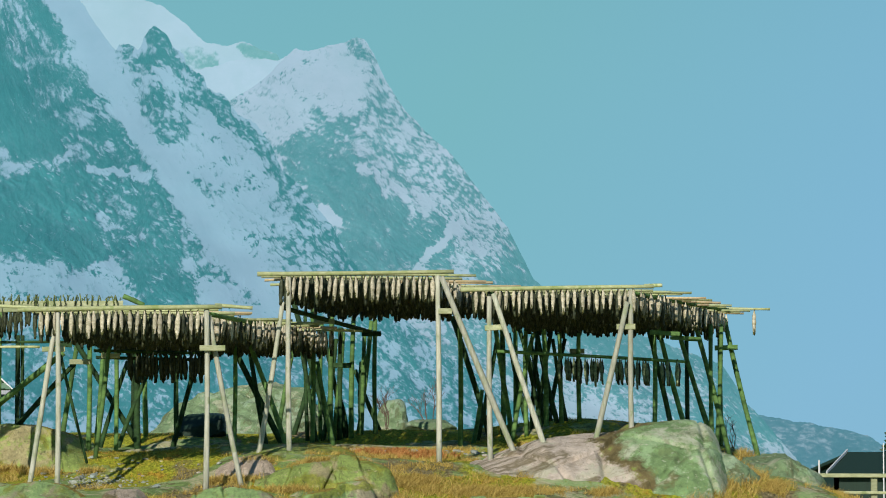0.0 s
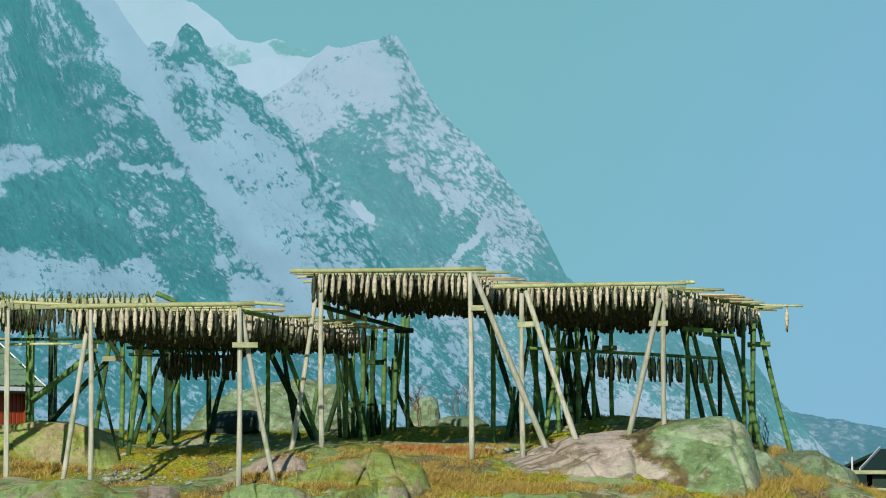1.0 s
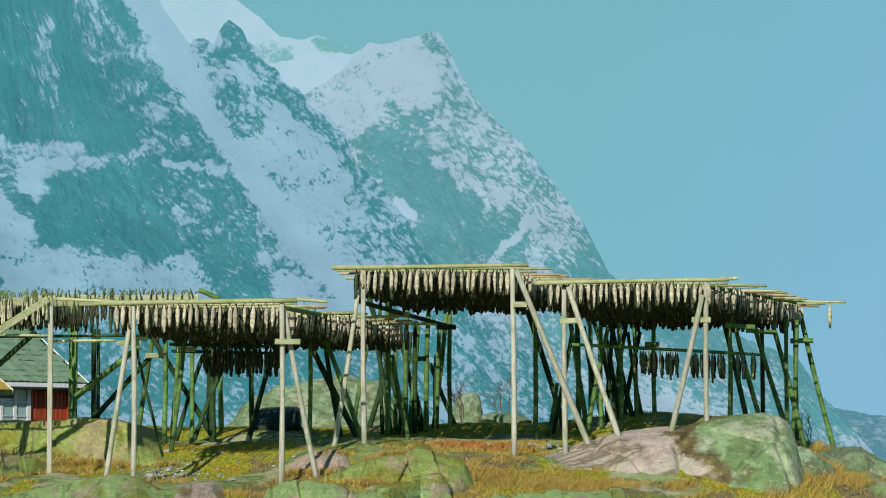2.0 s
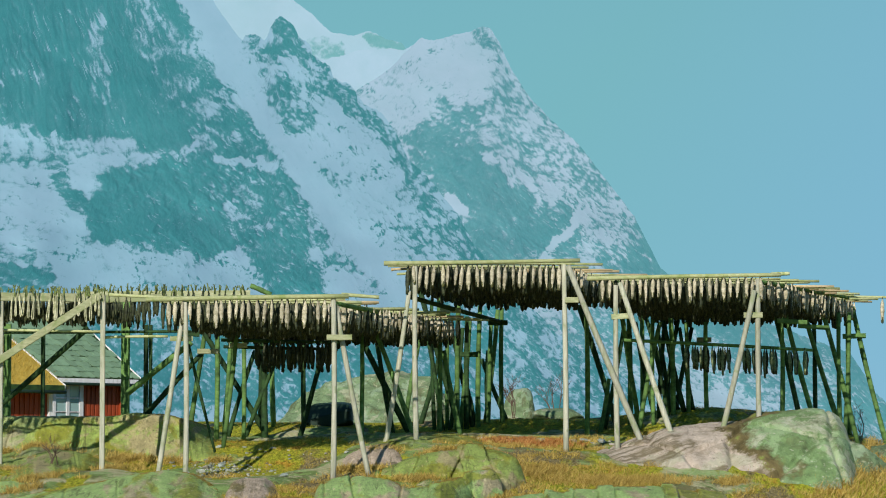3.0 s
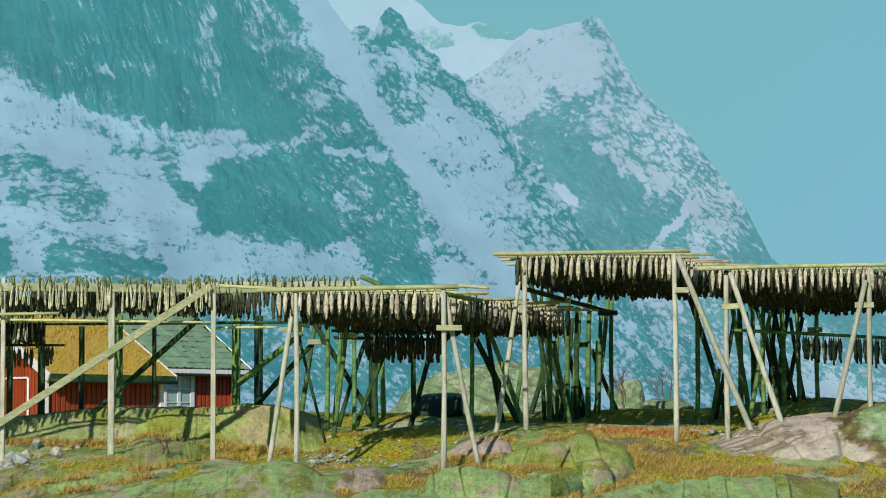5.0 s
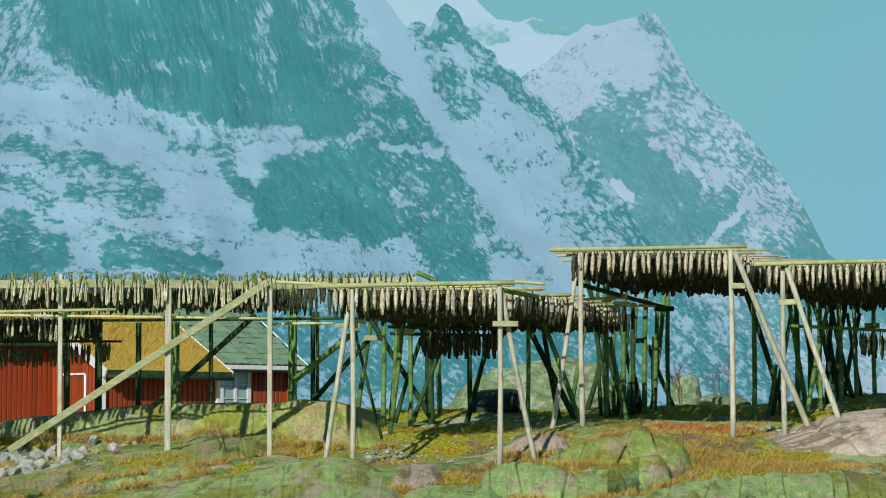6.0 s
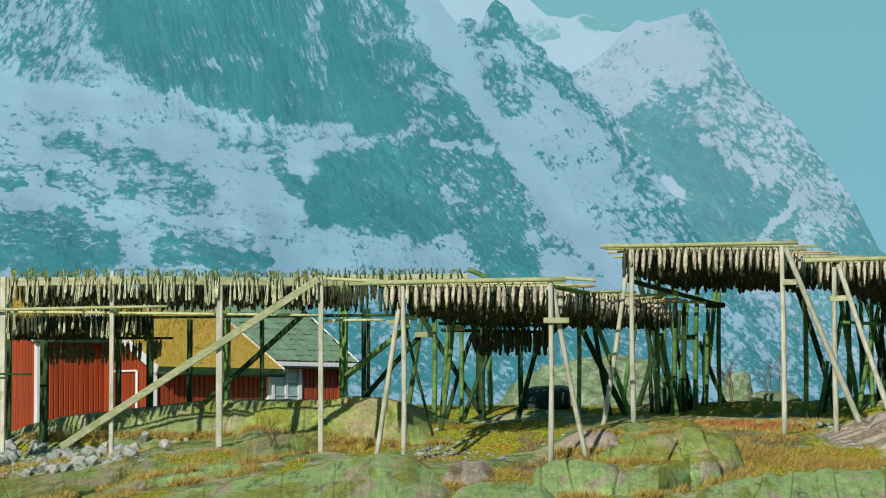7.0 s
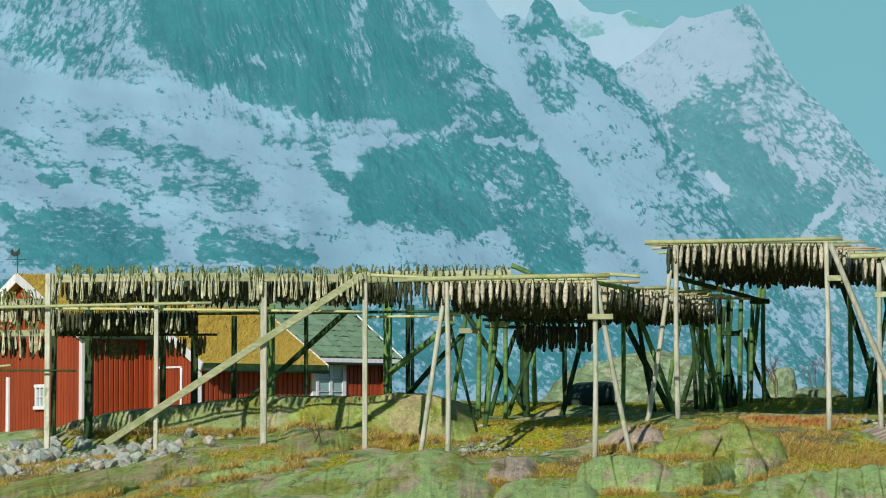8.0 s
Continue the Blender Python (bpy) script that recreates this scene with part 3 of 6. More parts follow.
def ridge(name, crest, y_crest, y_foot, v_foot, bands, base, mat, label, nu, nv, rough, seed, ways, edge=5.0, mixed=1.0):
    """A mountain mass: crest as (u, v) turns, front falling to its foot, back falling away behind."""
    cu, cv = [c[0] for c in crest], [c[1] for c in crest]
    us = np.linspace(cu[0], cu[-1], nu)
    top = np.interp(us, cu, cv)
    top = top + edge * (cloudy(us / 24, us * 0 + seed, 5, 5, 0.6) - 0.4 * ribbed(us / 9, us * 0 + seed, 8, 3))
    t = np.linspace(0, 1, nv + 1) ** 0.85
    u = np.broadcast_to(us, (nv + 1, nu)).copy()
    v = v_foot + (top[None] - v_foot) * t[:, None]
    su, sv = u + 15 * cloudy(u / 50, v / 50, 31, 5, 0.62), v + 15 * cloudy(u / 50, v / 50, 37, 5, 0.62)
    m = banded(su, sv, bands, base)
    coarse, middle, fine, lines, threads = strata(0.65 * u + 0.35 * su, 0.65 * v + 0.35 * sv, ways(u, v), int(seed))
    free = 4 * m * (1 - m)                       # broken rock and snow, where neither rules alone
    cover = 0.42 + (m - 0.5) * 1.1 + mixed * ((0.12 + 0.36 * free) * coarse + (0.18 + 0.46 * free) * middle + (0.20 + 0.30 * free) * fine)
    cover = cover + 0.45 * free * cloudy(u / 60, v / 42, 41, 5, 0.6)
    some = smooth(-0.10, 0.28, cloudy(u / 60, v / 45, 59, 3))
    cover = cover - mixed * 0.55 * smooth(0.38, 0.56, lines) * some * smooth(0.40, 0.7, m)
    cover = cover - mixed * 0.36 * smooth(0.44, 0.62, threads) * smooth(-0.1, 0.3, cloudy(u / 45, v / 45, 61, 3)) * smooth(0.4, 0.7, m)
    specks = smooth(0.05, 0.4, cloudy(u / 70, v / 40, 67, 3)) * smooth(0.03, 0.12, m) * smooth(0.42, 0.2, m)
    cover = cover + mixed * specks * (0.45 * smooth(0.1, 0.5, middle) + 0.5 * smooth(0.1, 0.4, fine))
    y = y_foot + (y_crest - y_foot) * np.clip((v_foot - v) / (v_foot - min(cv)), 0, 1) ** 1.1
    env = np.clip(np.sin(math.pi * np.minimum(1, t * 1.02)), 0.1, 1)[:, None] ** 0.6
    big = cloudy(u / 170, v / 120, 71, 2) * 26
    y = y - (big + coarse * 3.2 * (0.1 + 0.9 * m) + middle * 0.9 * m) * rough * env
    az = (u - MID) / F
    front = np.stack([y * np.tan(az), y, EYE + y / np.cos(az) * np.tan((LEVEL - v) / F)], -1)
    last = front[-1]
    back = [last]
    for step, drop in ((260, 0.7), (520, 0.0)):
        p = last.copy()
        p[:, 1] += step
        p[:, 2] = p[:, 2] * drop - (20 if drop == 0 else 0)
        back.append(p)
    rows = np.concatenate([front, np.stack(back)])   # the far side has its own crest, so that the edge stays sharp
    rock = np.concatenate([np.clip(cover, -0.5, 1.5), np.full((3, nu), base)])
    n_rows = len(rows)
    q, i = np.meshgrid(np.array([r for r in range(n_rows - 1) if r != nv]), np.arange(nu - 1), indexing="ij")
    a = (q * nu + i).ravel()
    faces = np.stack([a, a + 1, a + 1 + nu, a + nu], 1)
    me = bpy.data.meshes.new(name)
    me.vertices.add(n_rows * nu)
    me.vertices.foreach_set("co", rows.astype(np.float32).ravel())
    me.loops.add(faces.size)
    me.loops.foreach_set("vertex_index", faces.astype(np.int32).ravel())
    me.polygons.add(len(faces))
    me.polygons.foreach_set("loop_start", np.arange(0, faces.size, 4, dtype=np.int32))
    me.polygons.foreach_set("use_smooth", np.ones(len(faces), bool))
    me.materials.append(mat)
    me.update(calc_edges=True)
    me.attributes.new("rock", "FLOAT", "POINT").data.foreach_set("value", rock.astype(np.float32).ravel())
    tagged(new(name, me), label, "mountain", kind="structure")


NEAR_CREST = [(-760, -300), (-500, -260), (-120, -150), (0, -70), (90, -30), (135, 0), (154, 31), (185, 73), (203, 97), (209, 84), (231, 84), (242, 94), (254, 70), (262, 57),
              (273, 48), (292, 65), (304, 88), (323, 100), (327, 119), (358, 138), (365, 158), (396, 173), (419, 204), (454, 223), (481, 262), (500, 304), (531, 331),
              (562, 369), (592, 408), (615, 455), (640, 480), (760, 610), (900, 700), (1000, 800)]
# bare rock and snow fields as bands: from u, v to u, v, half width, share of rock
CLIFF_BANDS = [   # the upright wall, its ribbed left end and the ledges under it
    (-720, 40, -420, 60, 130, 0.46), (-620, 120, -470, 190, 40, 0.58), (-720, 215, -440, 240, 30, 0.02), (-380, -60, 60, -40, 120, 0.95), (-370, 70, 20, 90, 82, 0.97),
    (-360, 150, -330, 185, 30, 0.85), (-280, 180, -200, 235, 26, 0.85), (-190, 190, -120, 245, 34, 0.95), (-90, 150, 60, 200, 62, 0.97), (-30, 240, 75, 258, 36, 0.97),
    (-60, 60, -45, 200, 12, 0.76), (20, 20, 80, 150, 30, 0.62), (-330, 150, -250, 200, 32, 0.92), (-130, 235, -20, 256, 32, 0.95), (-130, 262, -134, 280, 8, 0.0),
]
SHELF_BANDS = [   # low-angled slopes
    (-230, 276, 0, 286, 14, 0.52), (-210, 296, -120, 306, 16, 0.50), (-640, 250, -370, 272, 12, 0.30), (-280, 258, -130, 275, 12, 0.36), (-680, 300, -600, 345, 20, 0.42),
    (-516, 306, -390, 330, 17, 0.66), (-390, 335, -262, 385, 28, 0.64), (-380, 388, -260, 416, 18, 0.50), (-612, 374, -580, 382, 13, 0.92), (-575, 348, -545, 356, 10, 0.60),
    (-515, 370, -430, 398, 18, 0.56), (-436, 432, -412, 440, 9, 0.60), (-350, 458, -170, 476, 14, 0.44), (-686, 428, -640, 452, 18, 0.72),
]
DOME_BANDS = [   # dark buttress and rounded outcrops at the foot
    (-626, 490, -440, 500, 46, 0.90), (-600, 455, -480, 445, 22, 0.88), (-320, 492, -140, 520, 22, 0.86), (-120, 348, -70, 392, 18, 0.72), (-40, 425, -20, 355, 32, 0.97),
    (20, 350, 120, 330, 38, 0.98), (30, 405, 120, 420, 56, 0.98), (120, 380, 170, 430, 36, 0.96), (-300, 560, 120, 600, 40, 0.35),
]
SIDE_BANDS = [   # the ridge to the right of the wall, its couloir and the crest with the pinnacle
    (40, 80, 130, 170, 34, 0.66), (115, 180, 190, 280, 52, 0.70), (170, 320, 265, 350, 50, 0.84), (255, 350, 285, 430, 44, 0.84), (205, 400, 250, 470, 36, 0.62), (265, 470, 310, 545, 44, 0.93),
    (325, 385, 365, 455, 24, 0.62), (365, 455, 450, 515, 22, 0.58), (222, 95, 250, 110, 20, 0.70), (272, 62, 290, 105, 24, 0.80), (255, 150, 300, 235, 28, 0.60), (315, 120, 330, 160, 16, 0.55),
]
CREST_BANDS = [
    (325, 130, 396, 205, 17, 0.58), (396, 205, 470, 262, 17, 0.64), (470, 262, 520, 345, 17, 0.62), (345, 330, 385, 342, 13, 0.50), (515, 350, 610, 470, 30, 0.56), (500, 440, 560, 480, 26, 0.52),
    (95, -20, 175, 110, 30, 0.03), (180, 140, 262, 262, 20, 0.06), (290, 290, 380, 430, 26, 0.03), (380, 430, 490, 530, 24, 0.05), (160, 300, 260, 312, 6, 0.2), (640, 560, 900, 740, 90, 0.66), (-700, 650, 560, 690, 80, 0.76),
]
PEAK_CREST = [(380, 195), (420, 172), (455, 150), (480, 127), (500, 106), (522, 88), (545, 92), (580, 82), (610, 76), (628, 68), (644, 70), (662, 100), (684, 148),
              (720, 200), (765, 245), (800, 274), (850, 340), (900, 405), (945, 495), (1010, 545), (1180, 610), (1278, 648), (1320, 715), (1345, 740), (1420, 830), (1500, 880)]
PEAK_BANDS = [
    (630, 82, 664, 125, 14, 0.60), (596, 168, 640, 190, 30, 0.64), (575, 205, 625, 240, 24, 0.66), (500, 268, 568, 218, 10, 0.72), (555, 290, 640, 320, 50, 0.88), (600, 350, 690, 400, 52, 0.92),
    (690, 430, 762, 440, 42, 0.95), (620, 450, 700, 475, 38, 0.90), (755, 385, 785, 410, 20, 0.78), (850, 400, 925, 475, 26, 0.66), (905, 430, 945, 500, 14, 0.84), (815, 455, 870, 485, 20, 0.60),
    (740, 478, 800, 405, 9, 0.02), (800, 405, 850, 345, 12, 0.08), (640, 296, 700, 325, 11, 0.14), (562, 370, 602, 395, 9, 0.0), (520, 110, 600, 150, 50, 0.10),
]
PEAK_LOW = [(685, 170, 850, 370, 44, 0.45), (660, 260, 740, 340, 24, 0.50), (690, 330, 760, 365, 16, 0.45), (740, 560, 900, 680, 80, 0.58), (950, 540, 1320, 720, 90, 0.86), (1000, 640, 1200, 740, 30, 0.5)]
BACK_CREST = [(60, -60), (160, -15), (280, 12), (330, 50), (360, 78), (400, 84), (428, 76), (436, 80), (455, 88), (488, 98), (510, 130), (560, 200)]
BOWL_CREST = [(330, 130), (385, 118), (400, 112), (440, 108), (490, 108), (520, 96), (560, 120), (600, 190)]
HILL_CREST = [(1180, 770), (1290, 742), (1340, 735), (1390, 744), (1440, 752), (1480, 760), (1530, 772), (1568, 795), (1640, 830), (1760, 860)]
ridge("mountain_near", NEAR_CREST, 2900, 1500, 872, CLIFF_BANDS + SHELF_BANDS + DOME_BANDS + SIDE_BANDS + CREST_BANDS, 0.13, M_MOUNT, "steep snow-streaked rock mountain with blue haze in its colours", 940, 540, 1.0, 2, near_ways)
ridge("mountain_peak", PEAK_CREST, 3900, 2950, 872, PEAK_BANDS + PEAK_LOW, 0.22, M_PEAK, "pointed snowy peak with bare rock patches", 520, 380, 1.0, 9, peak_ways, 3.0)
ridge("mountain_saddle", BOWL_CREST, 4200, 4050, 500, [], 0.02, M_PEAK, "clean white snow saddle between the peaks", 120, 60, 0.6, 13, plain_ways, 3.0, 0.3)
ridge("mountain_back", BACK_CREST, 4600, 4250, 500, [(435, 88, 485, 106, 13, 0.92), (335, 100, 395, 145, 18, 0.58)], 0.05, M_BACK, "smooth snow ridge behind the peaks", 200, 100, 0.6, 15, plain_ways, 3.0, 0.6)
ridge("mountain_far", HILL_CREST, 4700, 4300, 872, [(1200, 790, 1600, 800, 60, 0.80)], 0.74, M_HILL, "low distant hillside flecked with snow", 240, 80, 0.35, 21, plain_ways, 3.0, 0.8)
# ---- drying racks ----
def stand_y(u, v, lo, hi, fall):
    """Depth at which something seen with its foot at u, v stands on the ground."""
    y = lo
    while y < hi:
        p = at(u, v, y)
        if ground_z(p.x, p.y) >= p.z:
            return y
        y += 0.15
    return fall


def upright(rack, name, u0, v0, u1, v1, size, mat, y=None, lo=67.0, hi=84.0, lean=0.0, label=""):
    """A log with its top at u0, v0 and its foot at u1, v1, let into the ground."""
    yf = stand_y(u1, v1, lo, hi, (lo + hi) / 2) if y is None else y
    top, foot = at(u0, v0, yf + lean), at(u1, v1, yf)
    way = (foot - top).normalized()
    gz = ground_z(foot.x, foot.y)
    foot = foot + way * ((foot.z - gz + 0.12) / max(0.3, -way.z))
    r = size * yf / F / 2
    return log(name, rack, top, foot, r * 0.92, r * 1.05, mat, 0.03)


def tie(rack, name, u0, v0, u1, v1, y, size, mat, y1=None):
    r = size * y / F / 2
    return log(name, rack, at(u0, v0, y), at(u1, v1, y if y1 is None else y1), r, r * 0.9, mat, 0.008)


def plank(rack, name, u0, v0, u1, v1, y, w, mat, thick=0.05, up=(0, 0, 1), y1=None):
    return board(name, rack, at(u0, v0, y), at(u1, v1, y if y1 is None else y1), w * y / F, thick, mat, up)


# one fish, tail up, hung from the origin downwards
def fish_geo(length, width, seed, sides=7):
    r = random.Random(seed)
    prof = [(0.0, 0.24), (0.07, 0.22), (0.17, 0.50), (0.30, 0.82), (0.44, 0.98), (0.58, 1.0), (0.70, 0.90), (0.82, 0.72), (0.92, 0.70), (1.0, 0.55)]
    vs, fs = [], []
    sway, tw = r.uniform(-0.05, 0.05), r.uniform(-0.6, 0.6)
    for i, (t, k) in enumerate(prof):
        w = width * k * r.uniform(0.88, 1.12) / 2
        cx, cy = sway * t * t * length * 1.2, r.uniform(-0.006, 0.006)
        for j in range(sides):
            a = 2 * math.pi * j / sides + tw * t
            q = 1 + r.uniform(-0.16, 0.16)
            drop = -t * length - (r.uniform(-0.02, 0.07) if t > 0.9 else 0)
            vs.append((cx + w * math.cos(a) * q, cy + 0.62 * w * math.sin(a) * q, drop))
    for i in range(len(prof) - 1):
        for j in range(sides):
            a, b = i * sides + j, i * sides + (j + 1) % sides
            fs.append((a, a + sides, b + sides, b))
    fs.append(tuple(range(sides)))
    fs.append(tuple(reversed(range((len(prof) - 1) * sides, len(prof) * sides))))
    return vs, fs


def fish_mesh(name, length, width, seed, mat):
    """Pale body, dark ragged neck at the lower end."""
    me = mesh_of(name, *fish_geo(length, width, seed), mat, True)
    me.materials.append(M_NECK)
    for p in me.polygons:
        if p.center.z < -length * (0.90 + 0.06 * math.sin(p.index * 2.7)) or p.center.z > -length * 0.07:
            p.material_index = 1
    return me


FISH = [fish_mesh("dried_fish", 0.46 + 0.016 * i, 0.090 + 0.008 * (i % 3), 40 + i, M_FISH) for i in range(8)]
FISH_DARK = [fish_mesh("dark_dried_fish", 0.56 + 0.018 * i, 0.105, 240 + i, M_FISH_DARK) for i in range(5)]
FISH_BLACK = [fish_mesh("blackened_fish", 0.50 + 0.03 * i, 0.10, 260 + i, M_NECK) for i in range(4)]
FISH_RAW = [fish_geo(0.48 + 0.02 * i, 0.12, 80 + i, 5) for i in range(6)]
FISH_RAW = [(np.array([tuple(p) for p in v], float), f) for v, f in FISH_RAW]


class Mass:
    """Many hung fish joined in one mesh."""

    def __init__(self):
        self.v, self.f, self.n = [], [], 0

    def add(self, geo, where, turn, scale=1.0):
        v, f = geo
        c, s = math.cos(turn), math.sin(turn)
        p = v * scale
        q = np.stack([p[:, 0] * c - p[:, 1] * s + where[0], p[:, 0] * s + p[:, 1] * c + where[1], p[:, 2] + where[2]], 1)
        self.v.append(q)
        self.f += [tuple(i + self.n for i in g) for g in f]
        self.n += len(v)

    def make(self, name, mat, label, category):
        me = mesh_of(name, np.concatenate(self.v), self.f, mat, True)
        return tagged(new(name, me), label, category, kind="stuff")


def hang_fish(x, y, z, group, label, turn=None, scale=1.0):
    kinds = FISH_BLACK if label.startswith("black") else FISH_DARK if label.startswith("dark") else FISH
    ob = new("dried_fish", kinds[rng.randrange(len(kinds))])
    ob.location = (x, y, z)
    ob.rotation_euler = (rng.uniform(-0.06, 0.06), rng.uniform(-0.06, 0.06), rng.uniform(-0.7, 0.7) if turn is None else turn)
    k = scale * rng.uniform(0.86, 1.1)
    ob.scale = (k * rng.uniform(0.9, 1.1), k, k)
    return tagged(ob, label, "fish", group)


def loaded_top(rack, mass, ul, ur, v, y0, depth, skew_l, skew_r, over_l, over_r, group, label, step=0.47, end_things=0):
    """The poles of a rack, from front to back, with fish over each."""
    zt = at(ul, v, y0).z
    rows = int(depth / step) + 1
    for i in range(rows):
        y = y0 + i * step
        xl, xr = px(ul, y0) + skew_l * i * step, px(ur, y0) + skew_r * i * step
        z = zt + rng.uniform(-0.03, 0.03)
        if i:
            a, b = xl - over_l * rng.uniform(0.2, 1.0), xr + over_r * rng.uniform(0.1, 1.1)
            log("pole", rack, (a, y, z + 0.02), (b, y + rng.uniform(-0.1, 0.1), z + rng.uniform(-0.02, 0.05)), 0.035, 0.028, M_FRESH if rng.random() < 0.4 else M_POLE, 0.03)
        x = xl + 0.05
        count = 0
        while x < xr:
            last = x > xr - 0.17 * end_things
            for s in (-1, 1):
                if rng.random() < 0.05:
                    continue
                px_, py_ = x + rng.uniform(-0.03, 0.03), y + s * 0.055
                if (i == 0 and s < 0) or (last and s < 0):
                    hang_fish(px_, py_, z + 0.01, group, label)
                else:
                    mass.add(FISH_RAW[rng.randrange(6)], (px_, py_, z), rng.uniform(-0.8, 0.8), rng.uniform(0.85, 1.12))
            x += rng.uniform(0.125, 0.19)
    return zt


GREY_FISH = "grey-pink dried cod hung by the tail over a rack pole"

# ---- left middle rack ----
rack_a = thing("fish_rack", "weathered log drying rack loaded with split cod", "drying rack", "drying racks", "", (px(230, 70), 70, 1.8))
mass_a = Mass()
tie(rack_a, "beam", 35, 551, 393, 544, 65.93, 9, M_POLE)
tie(rack_a, "beam", 380, 541, 447, 546, 66.05, 7, M_POLE)
tie(rack_a, "beam", -30, 543, 90, 548, 66.2, 6, M_POLE)
loaded_top(rack_a, mass_a, 62, 352, 550, 66.0, 9.4, 0.20, 0.35, 0.5, 0.5, "cod on the left middle rack", GREY_FISH, end_things=3)
upright(rack_a, "post", 104, 555, 106, 868, 9.5, M_POST, 66)
upright(rack_a, "leg", 99, 585, 57, 868, 9.5, M_POST, 66.12)
upright(rack_a, "post", 366, 545, 366, 865, 9.5, M_POST, 66)
upright(rack_a, "leg", 370, 560, 430, 865, 9.5, M_POST, 66.13)
plank(rack_a, "crosspiece", 354, 617, 399, 617, 65.9, 10, M_PLANK)
plank(rack_a, "crosspiece", 78, 620, 118, 620, 66.2, 9, M_PLANK)
for u0, v0, u1, v1, s in ((160, 560, 160, 795, 9), (142, 590, 112, 790, 9), (190, 575, 174, 775, 9), (198, 580, 172, 812, 8), (206, 570, 208, 800, 8), (259, 570, 261, 775, 9),
                          (415, 570, 415, 792, 8), (434, 590, 508, 792, 9), (186, 590, 176, 760, 8)):
    upright(rack_a, "post", u0, v0, u1, v1, s, M_LOG)
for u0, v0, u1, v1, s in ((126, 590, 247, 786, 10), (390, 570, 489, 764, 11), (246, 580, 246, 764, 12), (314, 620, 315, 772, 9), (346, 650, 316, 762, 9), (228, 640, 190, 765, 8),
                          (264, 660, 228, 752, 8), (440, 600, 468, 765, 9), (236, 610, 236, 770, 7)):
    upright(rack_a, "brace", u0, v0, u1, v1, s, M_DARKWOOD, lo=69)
tie(rack_a, "brace", 110, 630, 158, 820, 67.0, 6, M_DARKWOOD, 67.2)
plank(rack_a, "crosspiece", 126, 642, 164, 642, 69.5, 9, M_PLANK)
plank(rack_a, "crosspiece", 182, 631, 214, 631, 71.5, 9, M_PLANK)
plank(rack_a, "crosspiece", 96, 609, 130, 612, 72.5, 10, M_DARKWOOD)
for i, (ua, ub, vz, y) in enumerate(((228, 372, 622, 71.5), (232, 366, 634, 72.6))):
    tie(rack_a, "lower_pole", ua - 60, vz, ub + 8, vz + 4, y, 6, M_DARKWOOD)
    for k in range(26):
        u = ua + (ub - ua) * (k + rng.random()) / 26
        p = at(u, vz + 2, y)
        mass_a.add(FISH_RAW[rng.randrange(6)], (p.x, p.y + rng.choice((-0.05, 0.05)), p.z), rng.uniform(-0.8, 0.8), 0.9)
tie(rack_a, "side_beam", 104, 558, 240, 588, 66.0, 9, M_LOG, 74.2)
tie(rack_a, "side_beam", 366, 556, 520, 586, 66.0, 9, M_LOG, 74.2)
mass_a.make("dried_fish_rows", M_FISH_SHADED, "close rows of dried cod hanging under rack poles", "fish")

# ---- high middle rack ----
rack_b = thing("fish_rack", "tall log drying rack loaded with split cod", "drying rack", "drying racks", "", (px(650, 73), 73, 2.4))
mass_b = Mass()
tie(rack_b, "beam", 455, 486, 803, 481, 69.93, 8, M_POLE)
tie(rack_b, "beam", 462, 490, 530, 489, 70.25, 6, M_POLE)
tie(rack_b, "beam", 468, 497, 540, 494, 70.7, 5, M_FRESH)
tie(rack_b, "beam", 478, 505, 560, 500, 71.2, 5, M_POLE)
loaded_top(rack_b, mass_b, 493, 768, 487, 70.0, 7.6, 0.21, 0.32, 0.45, 0.8, "cod on the high rack", GREY_FISH, end_things=2)
upright(rack_b, "post", 511, 490, 513, 795, 9.5, M_POST, 70)
upright(rack_b, "leg", 500, 535, 460, 795, 9, M_POST, 70.1)
upright(rack_b, "post", 774, 488, 777, 815, 9.5, M_POST, 70)
upright(rack_b, "leg", 781, 490, 904, 787, 11, M_POST, 69.85)
plank(rack_b, "crosspiece", 776, 551, 800, 551, 69.9, 10, M_PLANK)
plank(rack_b, "crosspiece", 555, 569, 592, 569, 73.5, 9, M_PLANK)
for u0, v0, u1, v1, s in ((553, 545, 553, 785, 9), (588, 540, 586, 782, 9), (626, 560, 622, 776, 9), (657, 568, 634, 768, 8), (664, 565, 665, 768, 8), (528, 570, 492, 770, 8),
                          (607, 588, 590, 780, 9), (645, 590, 640, 770, 8), (813, 560, 814, 790, 9), (853, 690, 837, 785, 8), (561, 640, 590, 786, 9), (570, 560, 568, 780, 7)):
    upright(rack_b, "post", u0, v0, u1, v1, s, M_LOG, lo=70.8)
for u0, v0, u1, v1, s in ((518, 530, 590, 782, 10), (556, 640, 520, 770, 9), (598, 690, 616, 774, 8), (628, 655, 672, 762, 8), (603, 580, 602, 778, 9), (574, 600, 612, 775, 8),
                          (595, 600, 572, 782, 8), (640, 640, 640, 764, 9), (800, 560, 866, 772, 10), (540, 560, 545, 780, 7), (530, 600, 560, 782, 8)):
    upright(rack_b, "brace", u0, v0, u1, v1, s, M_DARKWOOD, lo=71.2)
tie(rack_b, "side_beam", 500, 545, 672, 592, 70.4, 9, M_DARKWOOD, 77.5)
tie(rack_b, "side_beam", 776, 500, 800, 535, 70.0, 9, M_LOG, 77.5)
plank(rack_b, "crosspiece", 640, 591, 674, 591, 77.0, 9, M_DARKWOOD)
